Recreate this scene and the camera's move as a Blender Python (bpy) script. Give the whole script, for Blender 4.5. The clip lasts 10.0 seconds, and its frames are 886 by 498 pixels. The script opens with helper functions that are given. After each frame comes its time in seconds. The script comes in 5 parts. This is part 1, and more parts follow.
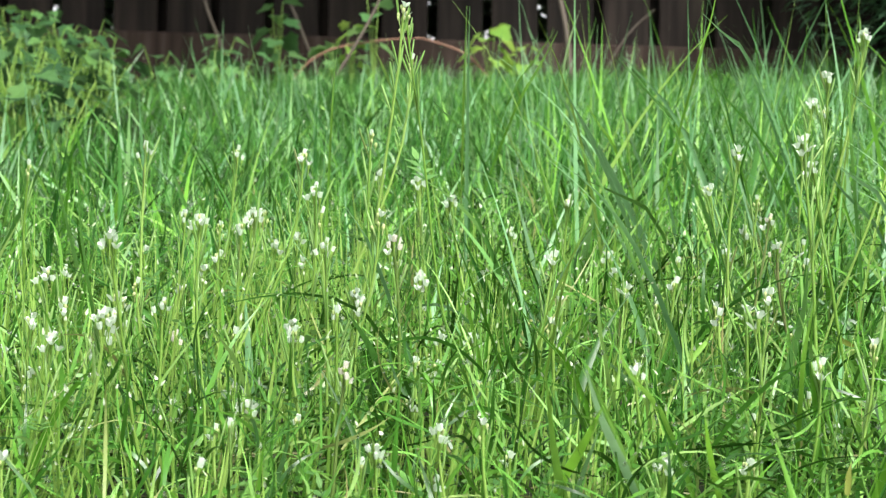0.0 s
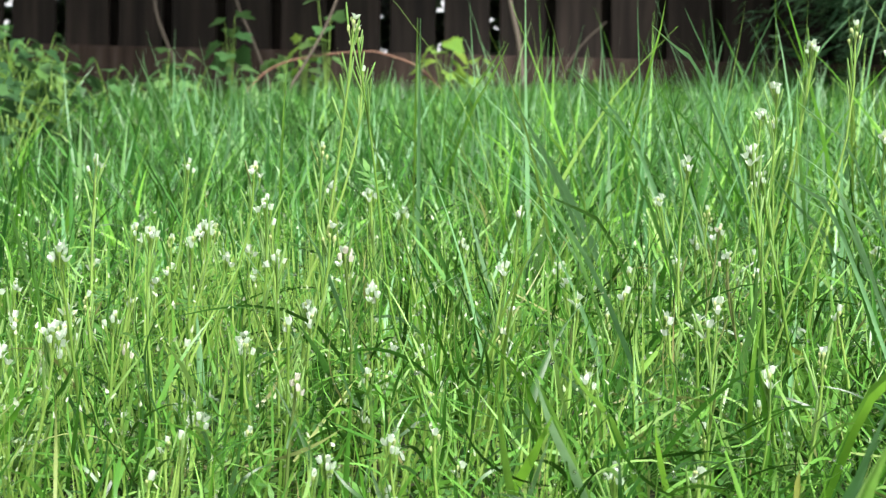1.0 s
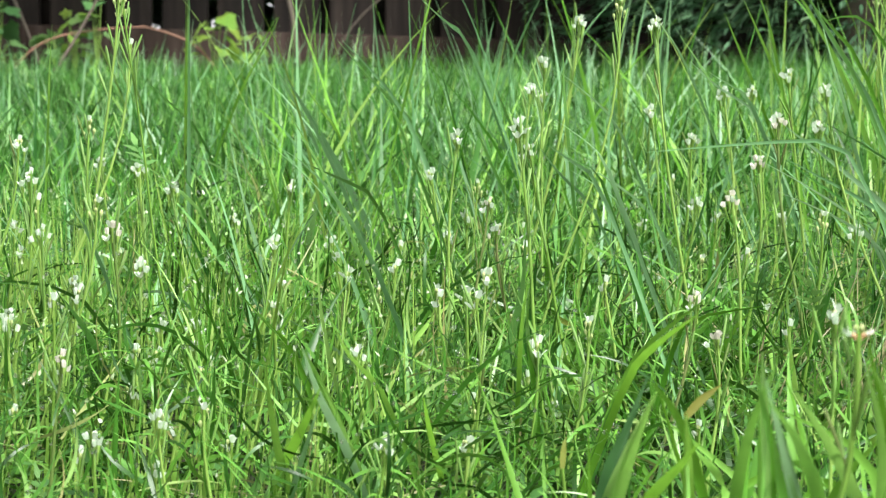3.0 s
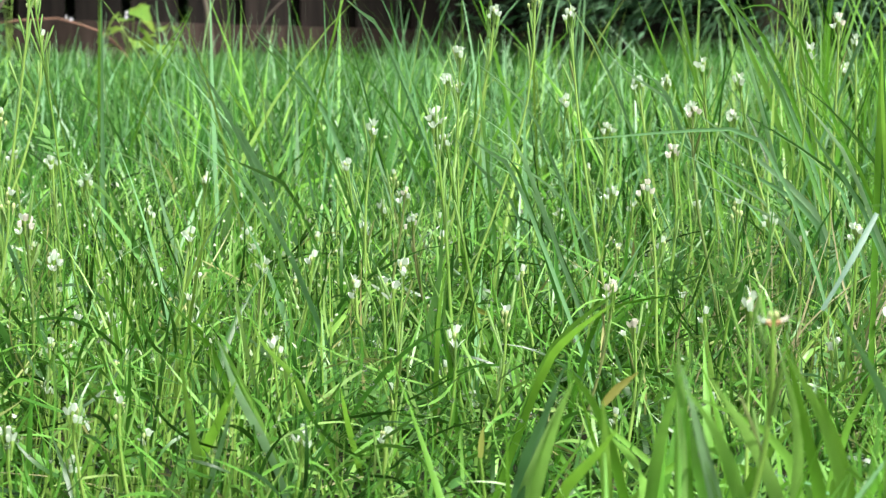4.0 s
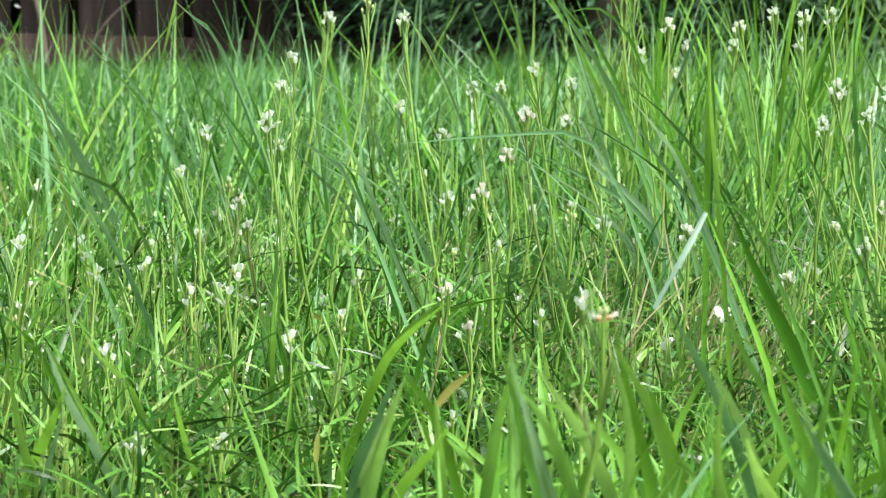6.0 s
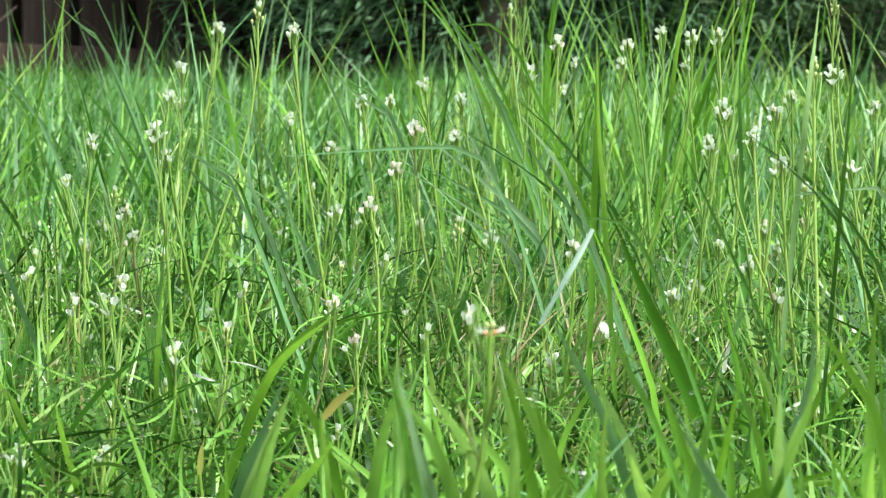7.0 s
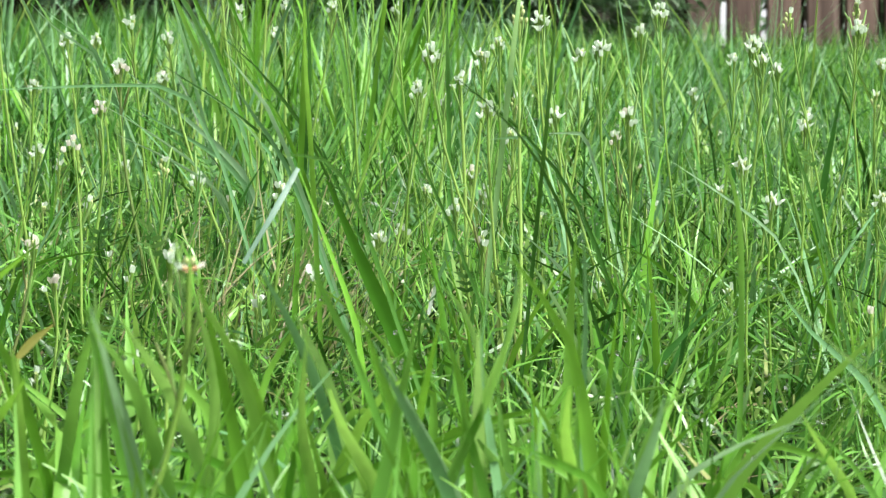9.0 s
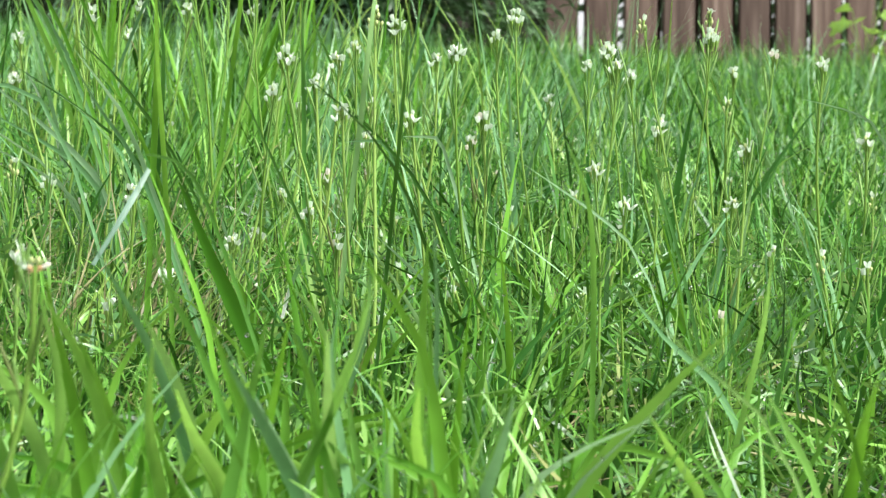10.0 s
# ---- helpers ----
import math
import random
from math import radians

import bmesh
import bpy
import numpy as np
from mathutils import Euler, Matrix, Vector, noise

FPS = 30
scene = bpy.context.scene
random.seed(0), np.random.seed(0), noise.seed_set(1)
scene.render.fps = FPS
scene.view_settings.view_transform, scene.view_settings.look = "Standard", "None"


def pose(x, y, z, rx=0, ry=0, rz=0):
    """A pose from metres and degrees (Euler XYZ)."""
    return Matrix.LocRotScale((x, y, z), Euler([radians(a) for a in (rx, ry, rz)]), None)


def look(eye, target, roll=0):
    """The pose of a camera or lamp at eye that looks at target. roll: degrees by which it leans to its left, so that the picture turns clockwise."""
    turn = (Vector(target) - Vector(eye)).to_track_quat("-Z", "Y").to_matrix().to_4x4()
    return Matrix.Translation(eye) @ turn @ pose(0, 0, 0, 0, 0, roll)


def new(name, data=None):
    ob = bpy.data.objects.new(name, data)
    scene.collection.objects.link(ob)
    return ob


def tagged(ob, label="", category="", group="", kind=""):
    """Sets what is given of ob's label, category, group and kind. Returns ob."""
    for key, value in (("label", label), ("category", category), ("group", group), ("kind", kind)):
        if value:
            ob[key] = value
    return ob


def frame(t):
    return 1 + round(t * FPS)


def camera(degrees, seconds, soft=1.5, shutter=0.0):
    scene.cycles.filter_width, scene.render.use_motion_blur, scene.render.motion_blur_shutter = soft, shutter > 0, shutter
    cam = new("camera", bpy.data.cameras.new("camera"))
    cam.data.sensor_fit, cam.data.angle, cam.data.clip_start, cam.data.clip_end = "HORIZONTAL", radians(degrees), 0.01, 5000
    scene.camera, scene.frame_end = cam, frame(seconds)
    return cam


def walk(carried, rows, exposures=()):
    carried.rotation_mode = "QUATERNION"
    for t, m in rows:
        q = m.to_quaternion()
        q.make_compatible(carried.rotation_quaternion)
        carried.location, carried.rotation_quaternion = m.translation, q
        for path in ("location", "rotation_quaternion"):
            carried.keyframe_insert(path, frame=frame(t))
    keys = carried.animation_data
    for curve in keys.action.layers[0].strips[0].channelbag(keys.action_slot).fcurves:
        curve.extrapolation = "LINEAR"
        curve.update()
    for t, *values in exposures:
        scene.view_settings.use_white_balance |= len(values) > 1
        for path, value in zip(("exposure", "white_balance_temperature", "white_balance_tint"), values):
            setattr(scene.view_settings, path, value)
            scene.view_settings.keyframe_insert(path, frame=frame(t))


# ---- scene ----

# ---- camera: held in the hand near the grass, turning to the right and drifting a little with it ----
VIEWS = (
    (0.0, (-0.0095, -0.0037, 0.3071), 6.18, 0.41, 0.68),
    (0.5, (-0.0089, -0.0035, 0.3074), 6.14, 0.64, 0.43),
    (1.0, (-0.0072, -0.0053, 0.3060), 4.84, 0.81, 0.34),
    (1.5, (-0.0054, -0.0031, 0.3053), 2.70, 0.59, 0.29),
    (2.0, (-0.0054, -0.0044, 0.3045), 1.19, 0.34, 0.10),
    (2.5, (-0.0038, -0.0046, 0.3033), -0.38, 0.30, -0.00),
    (4.0, (-0.0024, -0.0022, 0.3026), -4.20, -0.11, -0.60),
    (4.5, (-0.0012, -0.0021, 0.3017), -5.53, 0.12, -0.87),
    (5.0, (0.0011, -0.0003, 0.2997), -6.52, 0.06, -1.19),
    (5.5, (0.0013, -0.0000, 0.2984), -7.61, 0.06, -1.34),
    (7.0, (0.0011, 0.0003, 0.2984), -12.26, 0.51, -0.53),
    (7.5, (0.0013, 0.0003, 0.2976), -14.51, 0.54, -0.27),
    (8.0, (0.0050, 0.0043, 0.2963), -17.19, 0.08, -0.26),
    (8.5, (0.0064, 0.0050, 0.2943), -18.93, -0.76, -0.33),
    (9.0, (0.0065, 0.0053, 0.2936), -20.74, -1.02, -0.07),
    (9.5, (0.0112, 0.0075, 0.2923), -22.95, -0.84, 0.21),
    (10.0, (0.0101, 0.0067, 0.2913), -24.91, -0.79, 0.22),)


def aim(eye, yaw, pitch, roll):
    return pose(*eye, 90 + pitch, 0, yaw) @ pose(0, 0, 0, 0, 0, roll)


cam = camera(25.83, 10.0, soft=1.25)
cam.data.dof.use_dof, cam.data.dof.focus_distance, cam.data.dof.aperture_fstop = True, 1.18, 28.0
walk(cam, [(t, aim(e, a, b, c)) for t, e, a, b, c in VIEWS], exposures=[(0.0, 1.50), (4.5, 1.54), (10.0, 1.53)])

# ---- overcast daylight ----
world = bpy.data.worlds.new("overcast_sky")
scene.world = world
world.use_nodes = True
wn, wl = world.node_tree.nodes, world.node_tree.links
sky = wn.new("ShaderNodeTexSky")
sky.sky_type, sky.sun_disc = "NISHITA", False
sky.sun_elevation, sky.sun_rotation = radians(52), radians(150)
sky.air_density, sky.dust_density = 1.0, 3.0
pale = wn.new("ShaderNodeHueSaturation")
pale.inputs["Saturation"].default_value = 0.1
wl.new(sky.outputs["Color"], pale.inputs["Color"])
wl.new(pale.outputs["Color"], wn["Background"].inputs["Color"])
wn["Background"].inputs["Strength"].default_value = 0.102
sun = new("sun", bpy.data.lights.new("sun", "SUN"))
sun.data.energy, sun.data.angle, sun.data.color = 2.8, radians(20), (1.0, 0.985, 0.955)
sun.matrix_world = look((0, 0, 0), (-math.sin(radians(150)) * 0.62, -math.cos(radians(150)) * 0.62, -0.79))

# ---- materials ----


def material(name, roughness=0.6):
    m = bpy.data.materials.new(name)
    m.use_nodes = True
    n, l = m.node_tree.nodes, m.node_tree.links
    b = n["Principled BSDF"]
    b.inputs["Specular IOR Level"].default_value = 0.3
    b.inputs["Roughness"].default_value = roughness
    return m, n, l, b


def ramp(n, l, source, stops, target):
    r = n.new("ShaderNodeValToRGB")
    while len(r.color_ramp.elements) < len(stops):
        r.color_ramp.elements.new(0.5)
    for e, (at, c) in zip(r.color_ramp.elements, stops):
        e.position, e.color = at, (*c, 1)
    l.new(source, r.inputs["Fac"])
    if target:
        l.new(r.outputs["Color"], target)
    return r


def leafy(name, stops, gloss=0.42, through_light=0.32, scale=60.0, tint=0.25):
    """Living leaf: colour by the single blade, streaked by a fine noise, letting some light through."""
    m, n, l, b = material(name, gloss)
    geo = n.new("ShaderNodeNewGeometry")
    tex = n.new("ShaderNodeTexNoise")
    tex.inputs["Scale"].default_value, tex.inputs["Detail"].default_value = scale, 3.0
    coord = n.new("ShaderNodeTexCoord")
    l.new(coord.outputs["Object"], tex.inputs["Vector"])
    info = n.new("ShaderNodeObjectInfo")
    both = n.new("ShaderNodeMath")
    both.operation = "ADD"
    l.new(geo.outputs["Random Per Island"], both.inputs[0])
    l.new(info.outputs["Random"], both.inputs[1])
    part_only = n.new("ShaderNodeMath")
    part_only.operation = "FRACT"
    l.new(both.outputs[0], part_only.inputs[0])
    r = ramp(n, l, part_only.outputs[0], stops, None)
    hsv = n.new("ShaderNodeHueSaturation")
    l.new(r.outputs["Color"], hsv.inputs["Color"])
    span = n.new("ShaderNodeMapRange")
    span.inputs["To Min"].default_value, span.inputs["To Max"].default_value = 1 - tint, 1 + tint
    l.new(tex.outputs["Fac"], span.inputs["Value"])
    l.new(span.outputs["Result"], hsv.inputs["Value"])
    l.new(hsv.outputs["Color"], b.inputs["Base Color"])
    tr = n.new("ShaderNodeBsdfTranslucent")
    bright = n.new("ShaderNodeHueSaturation")
    bright.inputs["Hue"].default_value, bright.inputs["Value"].default_value = 0.485, 1.5
    l.new(hsv.outputs["Color"], bright.inputs["Color"])
    l.new(bright.outputs["Color"], tr.inputs["Color"])
    mix = n.new("ShaderNodeMixShader")
    mix.inputs["Fac"].default_value = through_light
    l.new(b.outputs["BSDF"], mix.inputs[1])
    l.new(tr.outputs["BSDF"], mix.inputs[2])
    l.new(mix.outputs["Shader"], n["Material Output"].inputs["Surface"])
    return m


GRASS = leafy("grass_blade", [(0.0, (0.013, 0.054, 0.005)), (0.3, (0.032, 0.126, 0.011)), (0.56, (0.067, 0.210, 0.018)),
                              (0.8, (0.150, 0.360, 0.040)), (1.0, (0.28, 0.50, 0.11))], gloss=0.38, through_light=0.22)
# Bluish tone holds some sky sheen and haze besides the leaf colour.
BLUE_GRASS = leafy("bluish_sheen_grass", [(0.0, (0.020, 0.092, 0.014)), (0.5, (0.058, 0.195, 0.032)), (0.9, (0.130, 0.305, 0.078)), (1.0, (0.24, 0.41, 0.17))], gloss=0.36)
GREY_GRASS = leafy("grey_green_grass", [(0.0, (0.090, 0.228, 0.085)), (0.7, (0.165, 0.335, 0.150)), (1.0, (0.25, 0.41, 0.23))], gloss=0.33, through_light=0.25)
BROAD = leafy("broad_blade", [(0.0, (0.066, 0.205, 0.014)), (0.6, (0.122, 0.305, 0.030)), (1.0, (0.19, 0.40, 0.070))], gloss=0.36, through_light=0.4)
MID_BLADE = leafy("mid_green_blade", [(0.0, (0.048, 0.165, 0.013)), (0.6, (0.085, 0.240, 0.022)), (1.0, (0.140, 0.320, 0.045))], gloss=0.37, through_light=0.32)
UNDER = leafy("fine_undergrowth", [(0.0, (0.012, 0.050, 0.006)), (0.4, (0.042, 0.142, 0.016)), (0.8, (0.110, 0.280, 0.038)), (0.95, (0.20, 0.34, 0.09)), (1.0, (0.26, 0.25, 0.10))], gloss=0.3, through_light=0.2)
PALE_GREEN = leafy("pale_green_blade", [(0.0, (0.105, 0.285, 0.040)), (0.7, (0.185, 0.395, 0.080)), (1.0, (0.25, 0.45, 0.13))], through_light=0.3)
BUSH_LEAF = leafy("toothed_leaf", [(0.0, (0.020, 0.060, 0.020)), (0.6, (0.044, 0.112, 0.035)), (1.0, (0.09, 0.19, 0.05))], through_light=0.25)
YELLOWED = leafy("yellowed_blade", [(0.0, (0.17, 0.235, 0.040)), (1.0, (0.235, 0.215, 0.055))], through_light=0.3)
SHRUB = leafy("dull_shrub_leaf", [(0.0, (0.035, 0.08, 0.030)), (0.7, (0.065, 0.135, 0.055)), (1.0, (0.11, 0.18, 0.085))], through_light=0.15)
STRAW = leafy("straw", [(0.0, (0.13, 0.125, 0.055)), (0.6, (0.25, 0.235, 0.115)), (1.0, (0.36, 0.34, 0.19))], through_light=0.15)
PALE = leafy("pale_blade", [(0.0, (0.13, 0.22, 0.16)), (1.0, (0.17, 0.26, 0.20))], through_light=0.25)
# Dark leaf colour, lowered further to put the undergrowth's shade into it.
DARK_BLADE = leafy("dark_shade_blade", [(0.0, (0.010, 0.044, 0.005)), (1.0, (0.032, 0.105, 0.013))], through_light=0.12)
DEEP_BLADE = leafy("deep_green_blade", [(0.0, (0.026, 0.095, 0.013)), (1.0, (0.060, 0.170, 0.026))], through_light=0.25)
STEM = leafy("green_stem", [(0.0, (0.128, 0.258, 0.036)), (1.0, (0.245, 0.380, 0.085))], through_light=0.2)
PINK_STEM = leafy("purplish_stem", [(0.0, (0.10, 0.19, 0.035)), (1.0, (0.18, 0.19, 0.075))], through_light=0.2)
PETAL = leafy("white_petal", [(0.0, (0.50, 0.59, 0.46)), (1.0, (0.65, 0.73, 0.63))], gloss=0.5, through_light=0.35, tint=0.04)
PINK_PETAL = leafy("pinkish_petal", [(0.0, (0.60, 0.57, 0.49)), (1.0, (0.68, 0.66, 0.60))], gloss=0.5, through_light=0.35, tint=0.06)
POD = leafy("pale_pod", [(0.0, (0.155, 0.310, 0.060)), (1.0, (0.28, 0.44, 0.15))], through_light=0.3)
BUD_WHITE = leafy("cream_bud", [(0.0, (0.30, 0.40, 0.20)), (1.0, (0.50, 0.56, 0.42))], through_light=0.3)
BUD = leafy("green_bud", [(0.0, (0.35, 0.44, 0.16)), (1.0, (0.50, 0.56, 0.26))], through_light=0.2)
HERB = leafy("herb_leaf", [(0.0, (0.041, 0.130, 0.027)), (0.5, (0.078, 0.200, 0.047)), (1.0, (0.129, 0.270, 0.070))])
# Lightened variant of the toothed leaf colour, making up for dim light at the fence.
LIGHTENED_LEAF = leafy("lightened_leaf", [(0.0, (0.055, 0.145, 0.048)), (0.6, (0.095, 0.22, 0.072)), (1.0, (0.16, 0.30, 0.10))], through_light=0.35)
BRIGHT_LEAF = leafy("young_leaf", [(0.0, (0.14, 0.28, 0.045)), (1.0, (0.23, 0.37, 0.07))], through_light=0.45)
CONIFER = leafy("evergreen_leaf", [(0.0, (0.028, 0.075, 0.036)), (0.7, (0.060, 0.145, 0.066)), (1.0, (0.12, 0.21, 0.10))], gloss=0.65, through_light=0.15)

RUST = leafy("rusty_calyx", [(0.0, (0.42, 0.26, 0.13)), (1.0, (0.50, 0.33, 0.18))], through_light=0.2)

def soil_material():
    m, n, l, b = material("soil", 0.95)
    tex = n.new("ShaderNodeTexNoise")
    tex.inputs["Scale"].default_value, tex.inputs["Detail"].default_value = 35.0, 8.0
    coord = n.new("ShaderNodeTexCoord")
    l.new(coord.outputs["Object"], tex.inputs["Vector"])
    ramp(n, l, tex.outputs["Fac"], [(0.3, (0.009, 0.013, 0.005)), (0.5, (0.016, 0.024, 0.008)), (0.7, (0.042, 0.042, 0.019))], b.inputs["Base Color"])
    bump = n.new("ShaderNodeBump")
    bump.inputs["Strength"].default_value, bump.inputs["Distance"].default_value = 0.8, 0.01
    l.new(tex.outputs["Fac"], bump.inputs["Height"])
    l.new(bump.outputs["Normal"], b.inputs["Normal"])
    return m


def wood_material(name, dark, mid, light, rough=0.8):
    m, n, l, b = material(name, rough)
    coord, stretch = n.new("ShaderNodeTexCoord"), n.new("ShaderNodeMapping")
    stretch.inputs["Scale"].default_value = (14.0, 14.0, 0.9)
    info = n.new("ShaderNodeObjectInfo")
    shift = n.new("ShaderNodeVectorMath")
    shift.operation = "MULTIPLY_ADD"
    shift.inputs[1].default_value = (7.0, 5.0, 9.0)
    l.new(info.outputs["Random"], shift.inputs[0])
    l.new(coord.outputs["Object"], shift.inputs[2])
    l.new(shift.outputs["Vector"], stretch.inputs["Vector"])
    tex = n.new("ShaderNodeTexNoise")
    tex.inputs["Scale"].default_value, tex.inputs["Detail"].default_value = 3.0, 9.0
    l.new(stretch.outputs["Vector"], tex.inputs["Vector"])
    r = ramp(n, l, tex.outputs["Fac"], [(0.3, dark), (0.5, mid), (0.72, light)], None)
    hsv = n.new("ShaderNodeHueSaturation")
    span = n.new("ShaderNodeMapRange")
    span.inputs["To Min"].default_value, span.inputs["To Max"].default_value = 0.72, 1.3
    l.new(info.outputs["Random"], span.inputs["Value"])
    l.new(span.outputs["Result"], hsv.inputs["Value"])
    l.new(r.outputs["Color"], hsv.inputs["Color"])
    l.new(hsv.outputs["Color"], b.inputs["Base Color"])
    bump = n.new("ShaderNodeBump")
    b.inputs["Specular IOR Level"].default_value = 0.2
    bump.inputs["Strength"].default_value, bump.inputs["Distance"].default_value = 0.5, 0.003
    l.new(tex.outputs["Fac"], bump.inputs["Height"])
    l.new(bump.outputs["Normal"], b.inputs["Normal"])
    return m


SOIL = soil_material()
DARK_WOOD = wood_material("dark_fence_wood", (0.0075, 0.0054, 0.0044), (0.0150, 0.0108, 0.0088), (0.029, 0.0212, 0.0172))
KICK_WOOD = wood_material("kickboard_wood", (0.020, 0.012, 0.009), (0.038, 0.025, 0.019), (0.066, 0.047, 0.038))
RED_WOOD = wood_material("weathered_red_wood", (0.038, 0.024, 0.018), (0.070, 0.047, 0.036), (0.140, 0.104, 0.084))
TWIG, _n, _l, _b = material("brown_twig", 0.8)
_b.inputs["Base Color"].default_value = (0.11, 0.09, 0.07, 1)
RED_TWIG, _n, _l, _b = material("reddish_twig", 0.7)
_b.inputs["Base Color"].default_value = (0.22, 0.12, 0.08, 1)
DROP, _n, _l, _b = material("dew", 0.03)
_b.inputs["Transmission Weight"].default_value, _b.inputs["IOR"].default_value = 1.0, 1.33

# ---- the lie of the land: a lawn that climbs towards the fence ----
SLOPE = 0.152


def land(x, y):
    """Height of the soil."""
    y = np.asarray(y, float)
    x = np.asarray(x, float)
    low, high = -1.2, 5.5
    inner = np.clip(y, low, high)
    rest = np.where(y > high, 1 - np.exp(-(y - high) / 1.5), 0) * 0.05 - np.where(y < low, 1 - np.exp((y - low) / 1.5), 0) * 0.2
    bumps = 0.006 * np.sin(3.1 * x + 1.3) * np.sin(2.7 * y) + 0.004 * np.sin(9 * x) * np.sin(8 * y + 2)
    return SLOPE * inner + rest + bumps


def part(name, bm, mat, parent=None, label=""):
    me = bpy.data.meshes.new(name)
    bm.to_mesh(me)
    bm.free()
    return part_of(name, me, mat, parent, label)


def part_of(name, me, mat, parent=None, label=""):
    if mat and not me.materials:
        me.materials.append(mat)
    ob = new(name, me)
    if parent:
        ob.parent = parent
    if label:
        tagged(ob, label)
    return ob


def mesh_np(name, verts, quads, smooth=True):
    me = bpy.data.meshes.new(name)
    verts, quads = np.asarray(verts, np.float32), np.asarray(quads, np.int32)
    me.vertices.add(len(verts))
    me.vertices.foreach_set("co", verts.ravel())
    me.loops.add(quads.size)
    me.loops.foreach_set("vertex_index", quads.ravel())
    me.polygons.add(len(quads))
    me.polygons.foreach_set("loop_start", np.arange(0, quads.size, quads.shape[1], dtype=np.int32))
    me.polygons.foreach_set("use_smooth", np.full(len(quads), smooth))
    me.update(calc_edges=True)
    return me


def strips(base, length, width, az, lean, bend, twist, segs=5, cross=2, tip=0.06, fold=0.25, belly=0.25):
    """Many tapering, bending blades: vertices and quads. Angles in radians; lean and bend are from the upright."""
    n = len(length)
    s = np.linspace(0, 1, segs + 1)
    theta = lean[:, None] + bend[:, None] * s[None, :] ** 1.4
    step = (length / segs)[:, None]
    mid = 0.5 * (theta[:, 1:] + theta[:, :-1])
    out = np.concatenate([np.zeros((n, 1)), np.cumsum(np.sin(mid) * step, 1)], 1)
    up = np.concatenate([np.zeros((n, 1)), np.cumsum(np.cos(mid) * step, 1)], 1)
    ca, sa = np.cos(az)[:, None], np.sin(az)[:, None]
    centre = base[:, None, :] + np.stack([out * ca, out * sa, up], -1)
    normal = np.stack([np.cos(theta) * ca, np.cos(theta) * sa, -np.sin(theta)], -1)
    side = np.stack([-sa + 0 * theta, ca + 0 * theta, 0 * theta], -1)
    turn = twist[:, None] * (0.6 + 0.7 * s[None, :])
    wide = side * np.cos(turn)[..., None] + normal * np.sin(turn)[..., None]
    across = normal * np.cos(turn)[..., None] - side * np.sin(turn)[..., None]
    prof = (1 - belly + belly * np.sin(np.pi * np.minimum(s * 1.2, 1.0))) * np.clip((1 - s) / 0.55, tip, 1) ** 0.8
    half = 0.5 * width[:, None] * prof[None, :]
    if cross == 2:
        v = np.stack([centre - wide * half[..., None], centre + wide * half[..., None]], 2)
    else:
        v = np.stack([centre - wide * half[..., None], centre - across * (fold * half)[..., None], centre + wide * half[..., None]], 2)
    row = np.arange(segs)[:, None] * cross + np.arange(cross - 1)[None, :]
    quad = np.stack([row, row + 1, row + 1 + cross, row + cross], -1).reshape(-1, 4)
    quads = (np.arange(n) * (segs + 1) * cross)[:, None, None] + quad[None]
    return v.reshape(-1, 3), quads.reshape(-1, 4)


def joined(sets):
    vs, qs, at = [], [], 0
    for v, q in sets:
        vs.append(v)
        qs.append(q + at)
        at += len(v)
    return np.concatenate(vs), np.concatenate(qs)


rng = np.random.default_rng(7)
U = rng.uniform


def wedge(n, near, far, left=24.0, right=-42.0, power=1.0):
    """Random spots on the lawn between two distances, within the sector that is seen."""
    a = np.radians(U(right, left, n))
    r = (near ** (1 + power) + U(0, 1, n) * (far ** (1 + power) - near ** (1 + power))) ** (1 / (1 + power))
    x, y = -r * np.sin(a), r * np.cos(a)
    keep = y < 5.12
    x, y = x[keep], y[keep]
    return np.stack([x, y, land(x, y) - 0.004], -1)


# ---- ground ----
span = np.concatenate([-np.geomspace(300, 7, 14), np.linspace(-6, 6, 97), np.geomspace(7, 300, 14)])
gx, gy = np.meshgrid(span, span)
gv = np.stack([gx, gy, land(gx, gy)], -1).reshape(-1, 3)
k = len(span)
gi = (np.arange(k - 1)[:, None] * k + np.arange(k - 1)[None, :]).ravel()
ground = part_of("ground", mesh_np("ground", gv, np.stack([gi, gi + 1, gi + k + 1, gi + k], -1)), SOIL)
tagged(ground, "damp dark soil under the sloping lawn", "ground", kind="structure")

# ---- lawn ----


def field(x, y, scale, seed):
    """Smooth patchiness between 0 and 1."""
    w = np.zeros_like(x)
    r = np.random.default_rng(seed)
    for k in range(7):
        a, ph, f = r.uniform(0, 6.283), r.uniform(0, 6.283), scale * r.uniform(0.6, 1.9)
        w += np.sin(f * (x * np.cos(a) + y * np.sin(a)) + ph)
    return np.clip(0.5 + w / 6.5, 0, 1)


